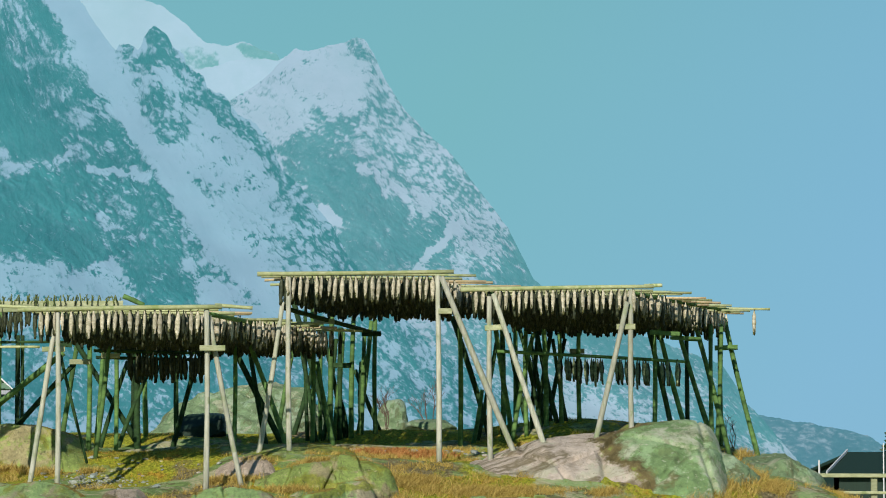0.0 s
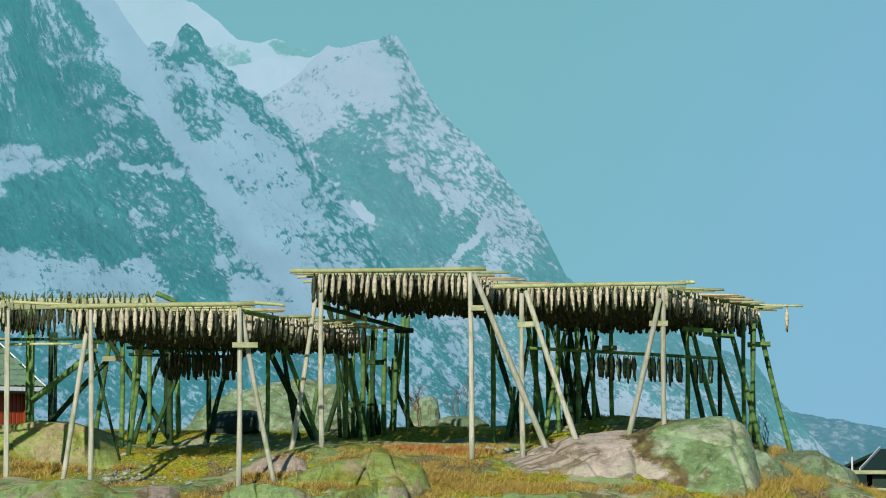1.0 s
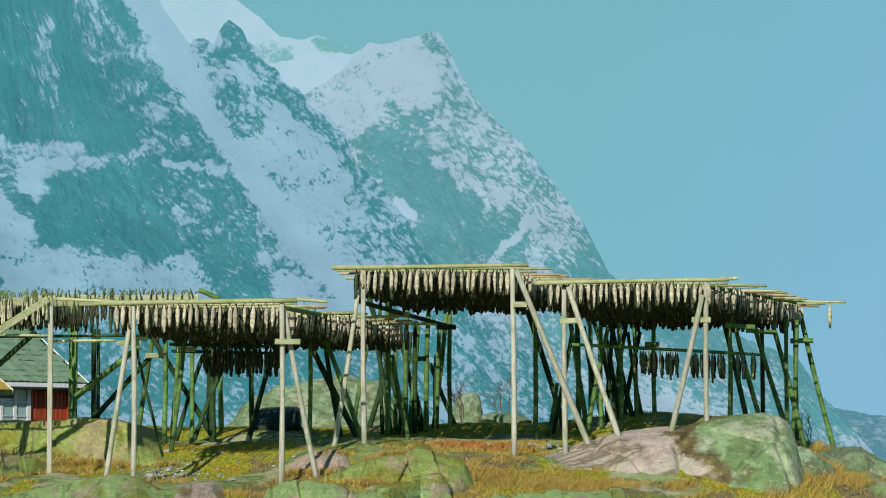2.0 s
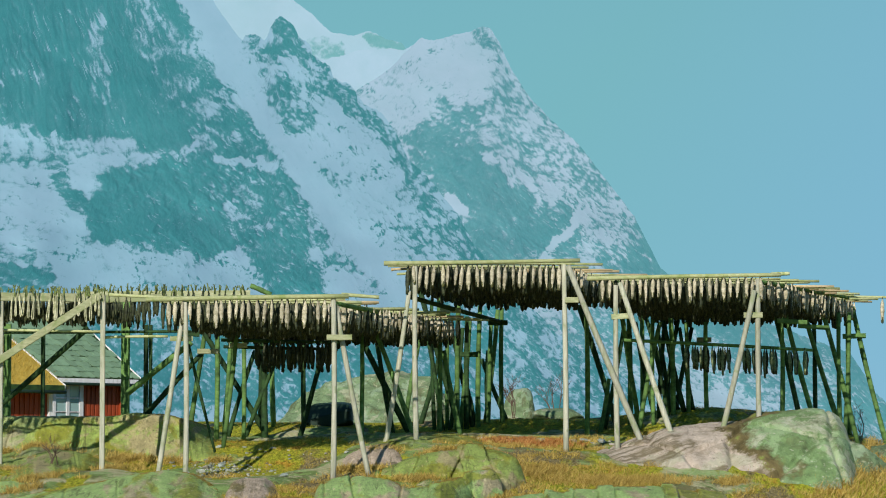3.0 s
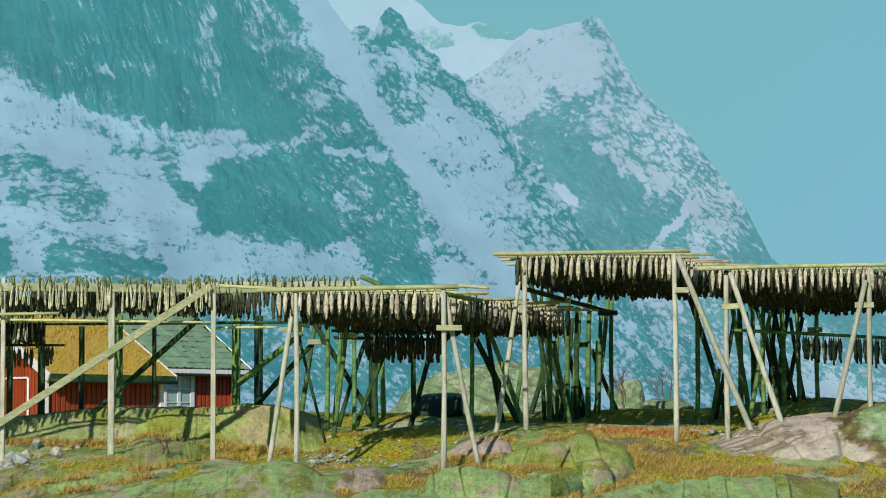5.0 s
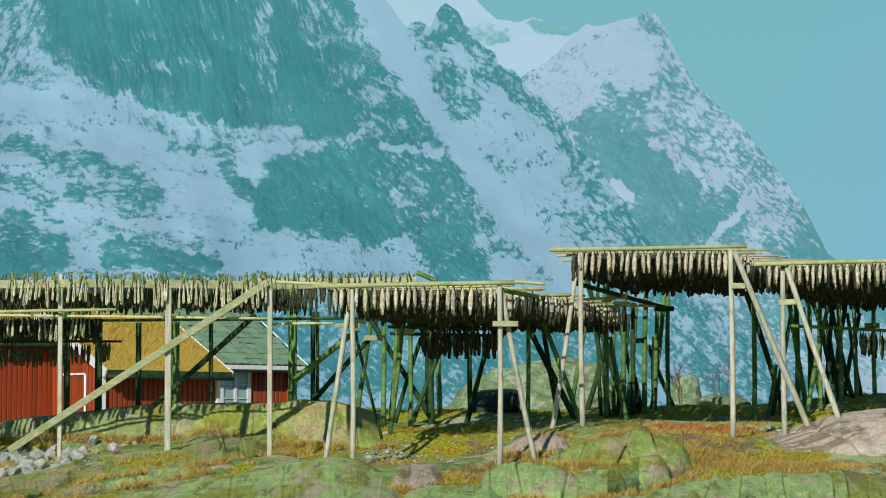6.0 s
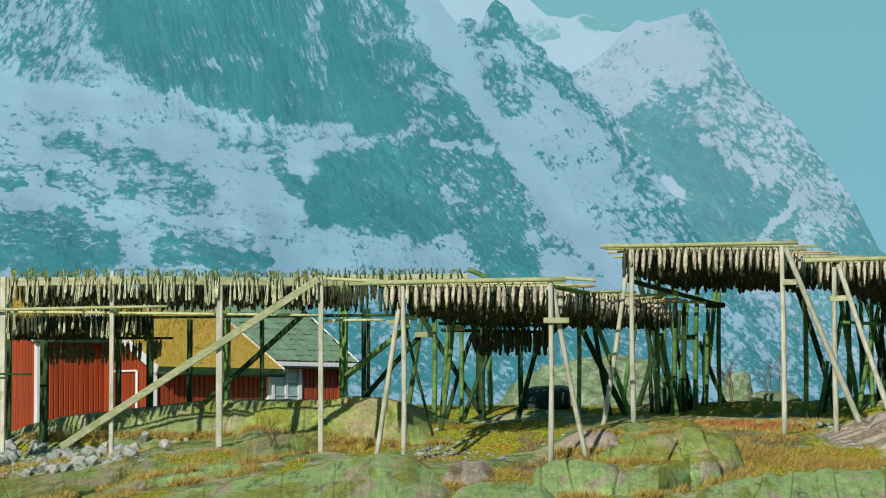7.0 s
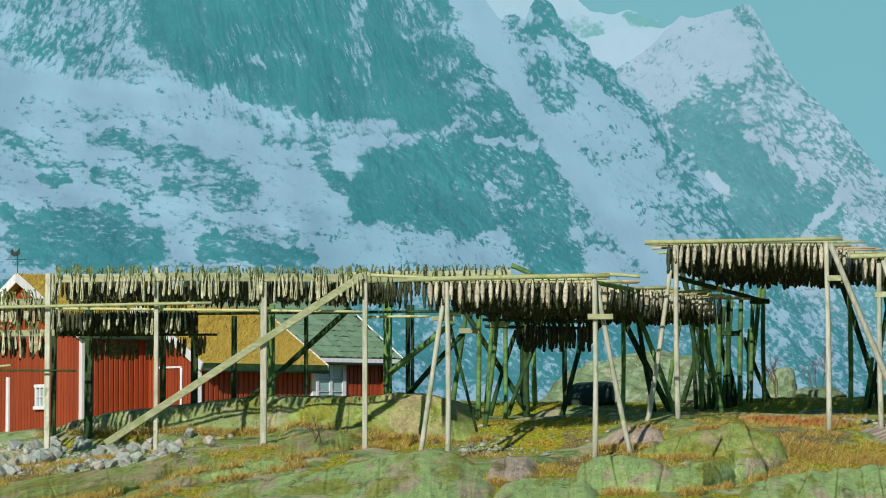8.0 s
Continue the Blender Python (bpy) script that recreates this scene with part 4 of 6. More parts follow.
plank(rack_b, "crosspiece", 590, 647, 622, 647, 77.0, 9, M_DARKWOOD)
mass_b.make("dried_fish_rows", M_FISH_SHADED, "close rows of dried cod hanging under high rack poles", "fish")

# ---- right rack ----
rack_c = thing("fish_rack", "long log drying rack with uneven pole ends and cod", "drying rack", "drying racks", "", (px(1000, 73), 73, 2.5))
mass_c = Mass()
tie(rack_c, "beam", 815, 513, 1157, 508, 69.93, 8, M_POLE)
tie(rack_c, "beam", 1140, 507, 1172, 506, 70.1, 7, M_POLE)
loaded_top(rack_c, mass_c, 836, 1140, 512, 70.0, 9.4, 0.24, 0.36, 0.3, 0.75, "cod on the right rack", GREY_FISH, end_things=3)
upright(rack_c, "post", 866, 525, 868, 795, 9.5, M_POST, 70)
upright(rack_c, "leg", 873, 520, 957, 770, 10, M_POST, 69.87)
upright(rack_c, "post", 1117, 515, 1118, 762, 9.5, M_POST, 70)
upright(rack_c, "leg", 1110, 535, 1058, 757, 10, M_POST, 69.87)
plank(rack_c, "crosspiece", 858, 581, 896, 579, 69.95, 10, M_PLANK)
plank(rack_c, "crosspiece", 1091, 579, 1124, 579, 69.95, 10, M_PLANK)
for u0, v0, u1, v1, s in ((872, 545, 908, 778, 9), (888, 560, 890, 770, 9), (912, 560, 912, 756, 8), (931, 570, 932, 772, 8), (962, 570, 966, 742, 9), (990, 590, 993, 736, 8),
                          (1024, 590, 1025, 736, 8), (944, 590, 906, 782, 8), (1157, 580, 1157, 752, 8), (1160, 560, 1205, 732, 9), (1194, 565, 1250, 748, 9),
                          (1230, 575, 1275, 752, 9), (1257, 575, 1258, 752, 8), (1276, 575, 1268, 748, 8)):
    upright(rack_c, "post", u0, v0, u1, v1, s, M_LOG, lo=70.8)
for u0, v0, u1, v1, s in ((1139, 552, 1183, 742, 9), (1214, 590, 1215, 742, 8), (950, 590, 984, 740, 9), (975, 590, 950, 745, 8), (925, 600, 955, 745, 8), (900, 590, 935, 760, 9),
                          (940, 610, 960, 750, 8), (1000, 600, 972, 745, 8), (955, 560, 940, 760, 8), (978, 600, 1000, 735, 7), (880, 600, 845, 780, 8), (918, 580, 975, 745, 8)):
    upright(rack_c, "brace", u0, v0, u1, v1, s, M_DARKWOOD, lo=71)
upright(rack_c, "leg", 1281, 565, 1330, 770, 9, M_LOG, 79.0)
upright(rack_c, "post", 1272, 570, 1274, 760, 8, M_LOG, 79.2)
plank(rack_c, "crosspiece", 1150, 589, 1202, 592, 72.5, 8, M_LOG)
plank(rack_c, "crosspiece", 1186, 598, 1240, 602, 74.5, 8, M_LOG)
plank(rack_c, "crosspiece", 1264, 617, 1304, 616, 78.9, 9, M_LOG)
plank(rack_c, "crosspiece", 1008, 622, 1034, 622, 78.0, 9, M_PLANK)
tie(rack_c, "side_beam", 866, 520, 960, 552, 70.1, 9, M_LOG, 79.2)
tie(rack_c, "side_beam", 1117, 520, 1295, 552, 70.1, 9, M_LOG, 79.2)
tie(rack_c, "lower_pole", 880, 622, 1212, 641, 73.6, 6, M_LOG)
p = at(1333, 549, 79.3)
tie(rack_c, "pole", 1240, 546, 1361, 549, 79.3, 5, M_POLE)
hang_fish(p.x, p.y - 0.05, p.z, "cod on the right rack", "single dried cod at the end of a pole", 0.2, 1.35)
for a, b, n in ((985, 1066, 9), (1082, 1150, 7), (1160, 1200, 3)):
    for k in range(n):
        u = a + (b - a) * (k + rng.uniform(0.2, 0.8)) / n
        p = at(u, 634 + (u - 985) * 0.03, 73.6)
        hang_fish(p.x, p.y - 0.05, p.z + 0.05, "cod on the lower pole", "dark greenish dried cod on a low pole", None, 0.98)
        mass_c.add(FISH_RAW[rng.randrange(6)], (p.x + 0.06, p.y + 0.06, p.z), 0.3, 0.95)
mass_c.make("dried_fish_rows", M_FISH_SHADED, "close rows of dried cod with poles standing out", "fish")

# ---- long plank rack with pale fish, before the houses ----
rack_d = thing("plank_rack", "long sawn-timber drying rack with rails and a diagonal plank", "drying rack", "drying racks", "", (px(-320, 70), 70, 1.7))
S = -686
for x, top, foot, w in ((88, 487, 795, 11), (278, 475, 818, 9), (467, 498, 775, 13), (646, 488, 780, 10)):
    u = x + S
    p, g = at(u, top + 56, 68), at(u, foot + 56, 68)
    g.z = ground_z(g.x, g.y) - 0.12
    board("post", rack_d, p, g, w * 0.86 * 68 / F, 0.11, M_POST, (1, 0, 0))
plank(rack_d, "brace", 641 + S, 488 + 56, 190 + S, 785 + 56, 67.86, 13, M_PLANK)
plank(rack_d, "beam", 95 + S, 496 + 56, 285 + S, 492 + 56, 67.95, 15, M_PLANK)
plank(rack_d, "beam", 285 + S, 491 + 56, 648 + S, 493 + 56, 67.95, 15, M_PLANK)
plank(rack_d, "beam", 560 + S, 498 + 56, 745 + S, 492 + 56, 69.0, 13, M_PLANK)
plank(rack_d, "beam", 600 + S, 488 + 56, 905 + S, 484 + 56, 74.0, 12, M_PLANK)
plank(rack_d, "beam", -60 + S, 540 + 56, 85 + S, 536 + 56, 68.05, 12, M_PLANK)
plank(rack_d, "beam", -60 + S, 594 + 56, 100 + S, 591 + 56, 68.05, 12, M_PLANK)
for x0, y0, x1, y1, d, w, m in ((-40, 548, 375, 537, 67.8, 6, M_POLE), (95, 548, 645, 552, 68.2, 5, M_POLE), (255, 557, 660, 553, 70.5, 5, M_DARKWOOD), (60, 595, 385, 593, 71.5, 5, M_DARKWOOD),
                                (-20, 657, 138, 657, 67.8, 4, M_DARKWOOD), (-20, 651, 24, 648, 67.7, 5, M_POLE), (640, 553, 800, 551, 71, 5, M_DARKWOOD), (650, 562, 760, 560, 69, 5, M_POLE)):
    tie(rack_d, "rail", x0 + S, y0 + 56, x1 + S, y1 + 56, d, w, m)
for x, top, foot, w, m in ((160, 510, 742, 14, M_DARKWOOD), (99, 500, 752, 9, M_DARKWOOD), (290, 540, 738, 10, M_DARKWOOD), (345, 555, 722, 12, M_DARKWOOD), (480, 540, 718, 13, M_LOG),
                           (415, 560, 720, 9, M_DARKWOOD), (542, 555, 712, 7, M_DARKWOOD), (545, 500, 708, 0, M_LOG), (686, 500, 702, 15, M_LOG), (722, 540, 702, 8, M_DARKWOOD), (730, 540, 702, 6, M_DARKWOOD)):
    if not w:
        continue
    u = x + S
    yf = stand_y(u, foot + 56, 68.8, 80, 73.5)
    p, g = at(u, top + 56, yf), at(u, foot + 56, yf)
    g.z = ground_z(g.x, g.y) - 0.12
    board("post", rack_d, p, g, w * yf / F, 0.13, m, (1, 0, 0))
for x0, y0, x1, y1, d, w, m in ((620, 545, 440, 708, 71.5, 10, M_DARKWOOD), (690, 660, 802, 570, 71.0, 11, M_LOG), (720, 700, 820, 590, 72.0, 10, M_DARKWOOD), (905, 470, 942, 486, 75, 9, M_LOG)):
    tie(rack_d, "brace", x0 + S, y0 + 56, x1 + S, y1 + 56, d, w, m)

# pale fish: split sides hang as long loops under the beam, tail fins stand over it
def loop_geo(seed, sides=5, segs=16):
    """A split fish hung by its tail: two thin sides that meet at both ends, widest low down."""
    r = random.Random(seed)
    wide, high, tube = r.uniform(0.020, 0.034), r.uniform(0.19, 0.27), r.uniform(0.009, 0.015)
    vs, fs = [], []
    lean, twist = r.uniform(-0.10, 0.10), r.uniform(-0.5, 0.5)
    for i in range(segs):
        a = 2 * math.pi * i / segs
        low = 0.5 - 0.5 * math.cos(a)
        cx, cz = wide * math.sin(a) * (0.10 + 1.1 * low * low), -high + high * math.cos(a)
        n = Vector((math.sin(a), 0, math.cos(a) * 0.5)).normalized()
        k = tube * (0.75 + 0.75 * low) * r.uniform(0.75, 1.25)
        for j in range(sides):
            b = 2 * math.pi * j / sides
            p = Vector((cx - lean * cz, 0.25 * twist * cx, cz)) + n * (k * math.cos(b)) + Vector((0, k * 1.6 * math.sin(b), 0))
            vs.append(p)
    for i in range(segs):
        for j in range(sides):
            a, b = i * sides + j, i * sides + (j + 1) % sides
            c, d = ((i + 1) % segs) * sides + j, ((i + 1) % segs) * sides + (j + 1) % sides
            fs.append((a, c, d, b))
    return vs, fs


def fin_geo(seed, size=0.12):
    r = random.Random(seed)
    a, w = r.uniform(-1.25, 1.25), size * r.uniform(0.22, 0.42)
    up, sd = Vector((math.sin(a), r.uniform(-0.3, 0.3), math.cos(a))) * size * r.uniform(0.7, 1.1), Vector((math.cos(a), 0, -math.sin(a))) * w
    th = Vector((0, 0.012, 0))
    ring = [Vector((-0.014, 0, -0.12)), Vector((0.014, 0, -0.12)), up * 0.5 + sd * 0.35, up + sd, up * 0.78, up - sd, up * 0.5 - sd * 0.35]
    vs = [p + th for p in ring] + [p - th for p in ring]
    n = len(ring)
    fs = [(0, 1, 2, 6), (2, 3, 4), (2, 4, 6), (4, 5, 6), (n, n + 6, n + 2, n + 1), (n + 2, n + 4, n + 3), (n + 2, n + 6, n + 4), (n + 4, n + 6, n + 5)]
    fs += [(i, i + n, (i + 1) % n + n, (i + 1) % n) for i in range(n)]
    return vs, fs


LOOPS = [mesh_of("split_fish", *loop_geo(i + 1), M_HEAD, True) for i in range(8)]
FINS = [mesh_of("tail_fin", *fin_geo(i + 60), M_TAIL) for i in range(8)]
BUNDLE_RAW = [(np.array([tuple(p) for p in v], float), f) for v, f in [loop_geo(30 + i, 4, 10) for i in range(6)]]
BUNDLE_RAW += [(np.array([tuple(p) for p in v], float), f) for v, f in [fish_geo(0.46, 0.085, 130 + i, 5) for i in range(4)]]
TAIL_RAW = [(np.array([tuple(p) for p in v], float), f) for v, f in [fin_geo(90 + i, 0.11) for i in range(6)]]
mass_d, mass_t = Mass(), Mass()


def bundle(x, y, z, label="pale split fish tied over a plank by the tails"):
    ob = thing("fish_bundle", label, "fish", "pale fish on the plank rack", "", (x, y, z))
    for dx in ((-0.055, 0.035) if rng.random() < 0.65 else (-0.075, 0.0, 0.07)):
        s = new("split_fish", LOOPS[rng.randrange(8)])
        s.parent = ob
        k = rng.uniform(0.85, 1.15)
        s.location, s.scale = (dx + rng.uniform(-0.015, 0.015), rng.uniform(-0.03, 0.03), rng.uniform(-0.02, 0.03)), (k, k, k)
        s.rotation_euler = (0, rng.uniform(-0.1, 0.1), rng.uniform(-0.7, 0.7))
    for i in range(rng.choice((3, 4, 4))):
        f = new("tail_fin", FINS[rng.randrange(8)])
        f.parent = ob
        f.location = (rng.uniform(-0.07, 0.07), rng.uniform(-0.02, 0.08), rng.uniform(0.05, 0.10))
        f.rotation_euler = (0, 0, rng.uniform(-0.5, 0.5))
        tagged(f, "dark green tail fin")


def bundle_row(x0, x1, y0, y1, d, n, things=False, tails=True):
    for k in range(n):
        t = (k + rng.uniform(0.15, 0.85)) / n
        p = at(x0 + (x1 - x0) * t + S, y0 + (y1 - y0) * t + 56, d)
        if things:
            bundle(p.x, p.y - 0.08, p.z)
        else:
            mass_d.add(BUNDLE_RAW[rng.choice((0, 1, 2, 3, 6, 7, 8, 9, 6, 7, 8, 9))], (p.x, p.y + rng.uniform(-0.08, 0.08), p.z), rng.uniform(-0.6, 0.6), rng.uniform(0.8, 1.1))
            if tails:
                mass_t.add(TAIL_RAW[rng.randrange(6)], (p.x, p.y, p.z + 0.08), rng.uniform(-3, 3), rng.uniform(0.8, 1.2))


bundle_row(98, 284, 489, 486, 67.93, 9, True)
bundle_row(288, 648, 486, 488, 67.93, 17, True)
bundle_row(-50, 82, 533, 530, 68.0, 7, True)
bundle_row(-50, 84, 588, 585, 68.0, 7, True)
for i in range(1, 9):
    bundle_row(98 + 6 * i, 650 + 10 * i, 489 + 2.2 * i, 488 + 2.2 * i, 67.93 + 0.55 * i, 84, False, i < 2)
    bundle_row(-60, 88, 533 + 2 * i, 530 + 2 * i, 68.0 + 0.5 * i, 11, False, False)
    bundle_row(-60, 84, 590 + 1.5 * i, 588 + 1.5 * i, 68.0 + 0.5 * i, 9, False, False)
for i in range(3):
    bundle_row(600, 905, 482 + 3 * i, 480 + 3 * i, 73.95 + 0.5 * i, 26, False, True)
bundle_row(655, 790, 492, 490, 69.0, 12, False, True)
for i in range(5):
    bundle_row(95, 350, 551 + 2 * i, 549 + 2 * i, 69.6 + 0.4 * i, 72, False, False)
bundle_row(98, 345, 549, 547, 69.4, 9, True)
mass_d.make("pale_fish_rows", M_HEAD_SHADED, "dense rows of pale dried fish under planks", "fish")
mass_t.make("tail_fin_rows", M_TAIL, "dark dried tail fins standing along planks", "fish")
for x, v, n in ((162, 600, 5), (190, 600, 4), (212, 600, 7), (262, 598, 6), (300, 597, 7), (348, 592, 3), (366, 590, 1)):
    for k in range(n):
        p = at(x + S + k * 5 + rng.uniform(-2, 2), v + 56, 71.5)
        hang_fish(p.x, p.y - 0.04, p.z, "dark fish on the rear rail", "blackened dried fish hanging from a rear rail", None, 0.85)
# ---- red wooden houses ----
def prism(pts, thick):
    """A flat polygon given by its corners, made thick along its normal."""
    pts = [Vector(p) for p in pts]
    nrm = (pts[1] - pts[0]).cross(pts[2] - pts[0]).normalized()
    n = len(pts)
    vs = [p for p in pts] + [p - nrm * thick for p in pts]
    fs = [tuple(range(n)), tuple(reversed(range(n, 2 * n)))]
    fs += [(i, i + n, (i + 1) % n + n, (i + 1) % n) for i in range(n)]
    return vs, fs


def window(house, corner, along, out, s0, z0, wide, high, cols, rows):
    """A white window on a wall that runs from corner along a direction."""
    a, o = Vector(along), Vector(out)
    base = Vector((corner[0], corner[1], 0)) + a * s0 + o * 0.05
    up = Vector((0, 0, 1))
    w = part("window", mesh_of("window_backing", *prism([base + up * z0, base + a * wide + up * z0, base + a * wide + up * (z0 + high), base + up * (z0 + high)], 0.03), M_WHITE), house, "white casement window")

    def bar(name, p, q, wd, th=0.06):
        vs, fs = board_geo(p + o * 0.03, q + o * 0.03, wd, th, up if abs((q - p).z) < 0.1 else a, 0.008)
        part(name, mesh_of(name, vs, fs, M_WHITE), w)
    b = base
    bar("sill", b + up * z0 - a * 0.08, b + a * (wide + 0.08) + up * z0, 0.10, 0.12)
    bar("head", b + up * (z0 + high) - a * 0.06, b + a * (wide + 0.06) + up * (z0 + high), 0.10, 0.09)
    for s in (0.0, wide):
        bar("jamb", b + a * s + up * z0, b + a * s + up * (z0 + high), 0.15 if cols > 2 else 0.09)
    for i in range(1, cols):
        bar("mullion", b + a * (wide * i / cols) + up * z0, b + a * (wide * i / cols) + up * (z0 + high), 0.12 if cols > 2 else 0.035, 0.05)
    for i in range(1, rows):
        bar("glazing_bar", b + up * (z0 + high * i / rows), b + a * wide + up * (z0 + high * i / rows), 0.035, 0.045)
    for i in range(cols):
        for j in range(rows):
            p = b + a * (wide * i / cols + 0.03) + up * (z0 + high * j / rows + 0.03) + o * 0.012
            q = a * (wide / cols - 0.06)
            h = up * (high / rows - 0.06)
            part("pane", mesh_of("pane", *prism([p, p + q, p + q + h, p + h], 0.008), M_GLASS), w)


def sod(house, p0, p1, p2, p3, n, seed):
    """Dry grass on a roof slope with the corners eave, eave, ridge, ridge."""
    r = np.random.default_rng(seed)
    a, b, c, d = (np.array(p) for p in (p0, p1, p2, p3))
    s, t = r.random(n), r.random(n) ** 0.9
    base = (a[None] * (1 - s)[:, None] + b[None] * s[:, None]) * (1 - t)[:, None] + (d[None] * (1 - s)[:, None] + c[None] * s[:, None]) * t[:, None]
    tuft(house, "sod_grass", base, 0.07, 0.17, M_SOD, r)


def tuft(parent, name, base, lo, hi, mat, r, label="", category="", broad=0.004):
    n = len(base)
    h = r.uniform(lo, hi, n)
    ang = r.uniform(0, math.pi, n)
    wd = broad + h * 0.04
    lean = r.normal(0, 0.75, (n, 2)) * h[:, None] + np.array([0.15, -0.05])[None] * h[:, None]
    dx, dy = np.cos(ang) * wd, np.sin(ang) * wd
    v = np.zeros((n, 3, 3))
    v[:, 0] = base + np.stack([dx, dy, np.zeros(n) - 0.02], 1)
    v[:, 1] = base - np.stack([dx, dy, np.zeros(n) + 0.02], 1)
    v[:, 2] = base + np.concatenate([lean, h[:, None]], 1)
    f = np.arange(n * 3).reshape(n, 3)
    me = mesh_of(name, v.reshape(-1, 3), f, mat)
    if parent is None:
        return tagged(new(name, me), label, category, kind="stuff")
    return part(name, me, parent, label, "stuff")


def red_house(label, corner, turn, long_, deep, z_base, z_eave, z_ridge, roof, seed, over=0.32, past=None):
    """A gabled house: front wall from the corner along its length, gable end at the corner."""
    c, s = math.cos(turn), math.sin(turn)
    a, d, up = Vector((c, s, 0)), Vector((-s, c, 0)), Vector((0, 0, 1))
    o = Vector((corner[0], corner[1], 0))
    past = over if past is None else past   # how far the roof runs past the gables
    h = thing("red_house", label, "house", "", "", (o.x, o.y, z_base))
    P = lambda i, j, z: o + a * i + d * j + up * z
    half = deep / 2
    wt = 0.15
    part("wall", mesh_of("wall", *prism([P(0, 0, z_base), P(long_, 0, z_base), P(long_, 0, z_eave), P(0, 0, z_eave)], wt), M_RED), h)
    part("wall", mesh_of("wall", *prism([P(long_, deep, z_base), P(0, deep, z_base), P(0, deep, z_eave), P(long_, deep, z_eave)], wt), M_RED), h)
    for i, sg in ((0, 1), (long_, -1)):
        pts = [P(i, deep, z_base), P(i, 0, z_base), P(i, 0, z_eave), P(i, half, z_ridge), P(i, deep, z_eave)]
        part("gable_wall", mesh_of("gable_wall", *prism(pts if sg > 0 else pts[::-1], wt), M_RED), h)
    # upright cladding boards, each one proud of the wall
    n = int(long_ / 0.165)
    for k in range(n):
        x0 = long_ * (k + 0.5) / n
        zt = z_eave - 0.02
        part("cladding_board", mesh_of("cladding_board", *board_geo(P(x0, -0.018, z_base), P(x0, -0.018, zt), 0.135, 0.03, a), M_RED), h)
    n = int(deep / 0.165)
    for k in range(n):
        y0 = deep * (k + 0.5) / n
        zt = z_eave + (z_ridge - z_eave) * (1 - abs(y0 - half) / half) - 0.06
        part("cladding_board", mesh_of("cladding_board", *board_geo(P(-0.018, y0, z_base), P(-0.018, y0, zt), 0.135, 0.03, d), M_RED), h)
    part("corner_board", mesh_of("corner_board", *board_geo(P(-0.05, -0.06, z_base), P(-0.05, -0.06, z_eave + 0.05), 0.17, 0.15, a), M_WHITE), h, "white corner board")
    part("corner_board", mesh_of("corner_board", *board_geo(P(long_ + 0.02, -0.06, z_base), P(long_ + 0.02, -0.06, z_eave), 0.14, 0.12, a), M_RED if roof == "slate" else M_WHITE), h)
    slope = (z_ridge - z_eave) / half
    ze = z_eave - over * slope
    for sg in (0, 1):
        e0, e1 = (-over, deep + over)[sg], half
        pts = [P(-past, e0, ze + 0.16), P(long_ + past, e0, ze + 0.16), P(long_ + past, e1, z_ridge + 0.16), P(-past, e1, z_ridge + 0.16)]
        deck = part("roof", mesh_of("roof", *prism(pts if not sg else pts[::-1], 0.13), M_SOD if roof == "sod" else M_DARKWOOD), h, "grass-grown sod roof" if roof == "sod" else "roof of green slates")
        if roof == "sod":
            sod(deck, pts[0], pts[1], pts[2], pts[3], 5200 if not sg else 1500, seed + sg)
        elif not sg:
            ru, rv = int((long_ + 2 * past) / 0.29), 11
            ex, ey = (pts[1] - pts[0]), (pts[3] - pts[0])
            nrm = ex.cross(ey).normalized()
            w, l = ex.length / ru, ey.length / rv
            tile = mesh_of("slate", *prism([(-w * 0.49, l * 1.25, 0), (-w * 0.49, 0.07, 0), (-w * 0.25, 0, 0), (w * 0.25, 0, 0), (w * 0.49, 0.07, 0), (w * 0.49, l * 1.25, 0)], 0.018), M_SLATE)
            rot = Matrix((ex.normalized(), ey.normalized(), nrm)).transposed().to_4x4()
            for jv in range(rv):
                for iu in range(ru):
                    sx = (iu + 0.5 + 0.5 * (jv % 2)) * w
                    if sx > ex.length - w * 0.3:
                        continue
                    p = pts[0] + ex.normalized() * sx + ey.normalized() * (jv * l) + nrm * rng.uniform(0.025, 0.05)
                    ob = new("slate", tile)
                    ob.parent = deck
                    ob.matrix_basis = Matrix.Translation(p) @ rot @ pose(0, 0, 0, -3 + rng.uniform(-1.5, 1.5), rng.uniform(-1.5, 1.5), rng.uniform(-2, 2))
    deck = None
    # eave fascia, gutter and the gable's white bargeboards
    fas = M_WHITE if roof == "slate" else M_DARKWOOD
    part("fascia", mesh_of("fascia", *board_geo(P(-past, -over - 0.02, ze + 0.04), P(long_ + past, -over - 0.02, ze + 0.04), 0.2 if roof == "slate" else 0.24, 0.03, up), fas), h)
    vs, fs = log_geo(P(-past, -over - 0.08, ze - 0.04), P(long_ + past, -over - 0.08, ze - 0.04), 0.05, 0.05, 8, 3, 0, 0.01)
    part("gutter", mesh_of("gutter", vs, fs, M_TIN, True), h, "dark rain gutter")
    for i in (-past - 0.02, long_ + past + 0.02):
        for e0 in (-over, deep + over):
            part("bargeboard", mesh_of("bargeboard", *board_geo(P(i, e0, ze + 0.05), P(i, half, z_ridge + 0.05), 0.26, 0.04, up), M_WHITE), h, "white bargeboard")
    return h, P, a, d


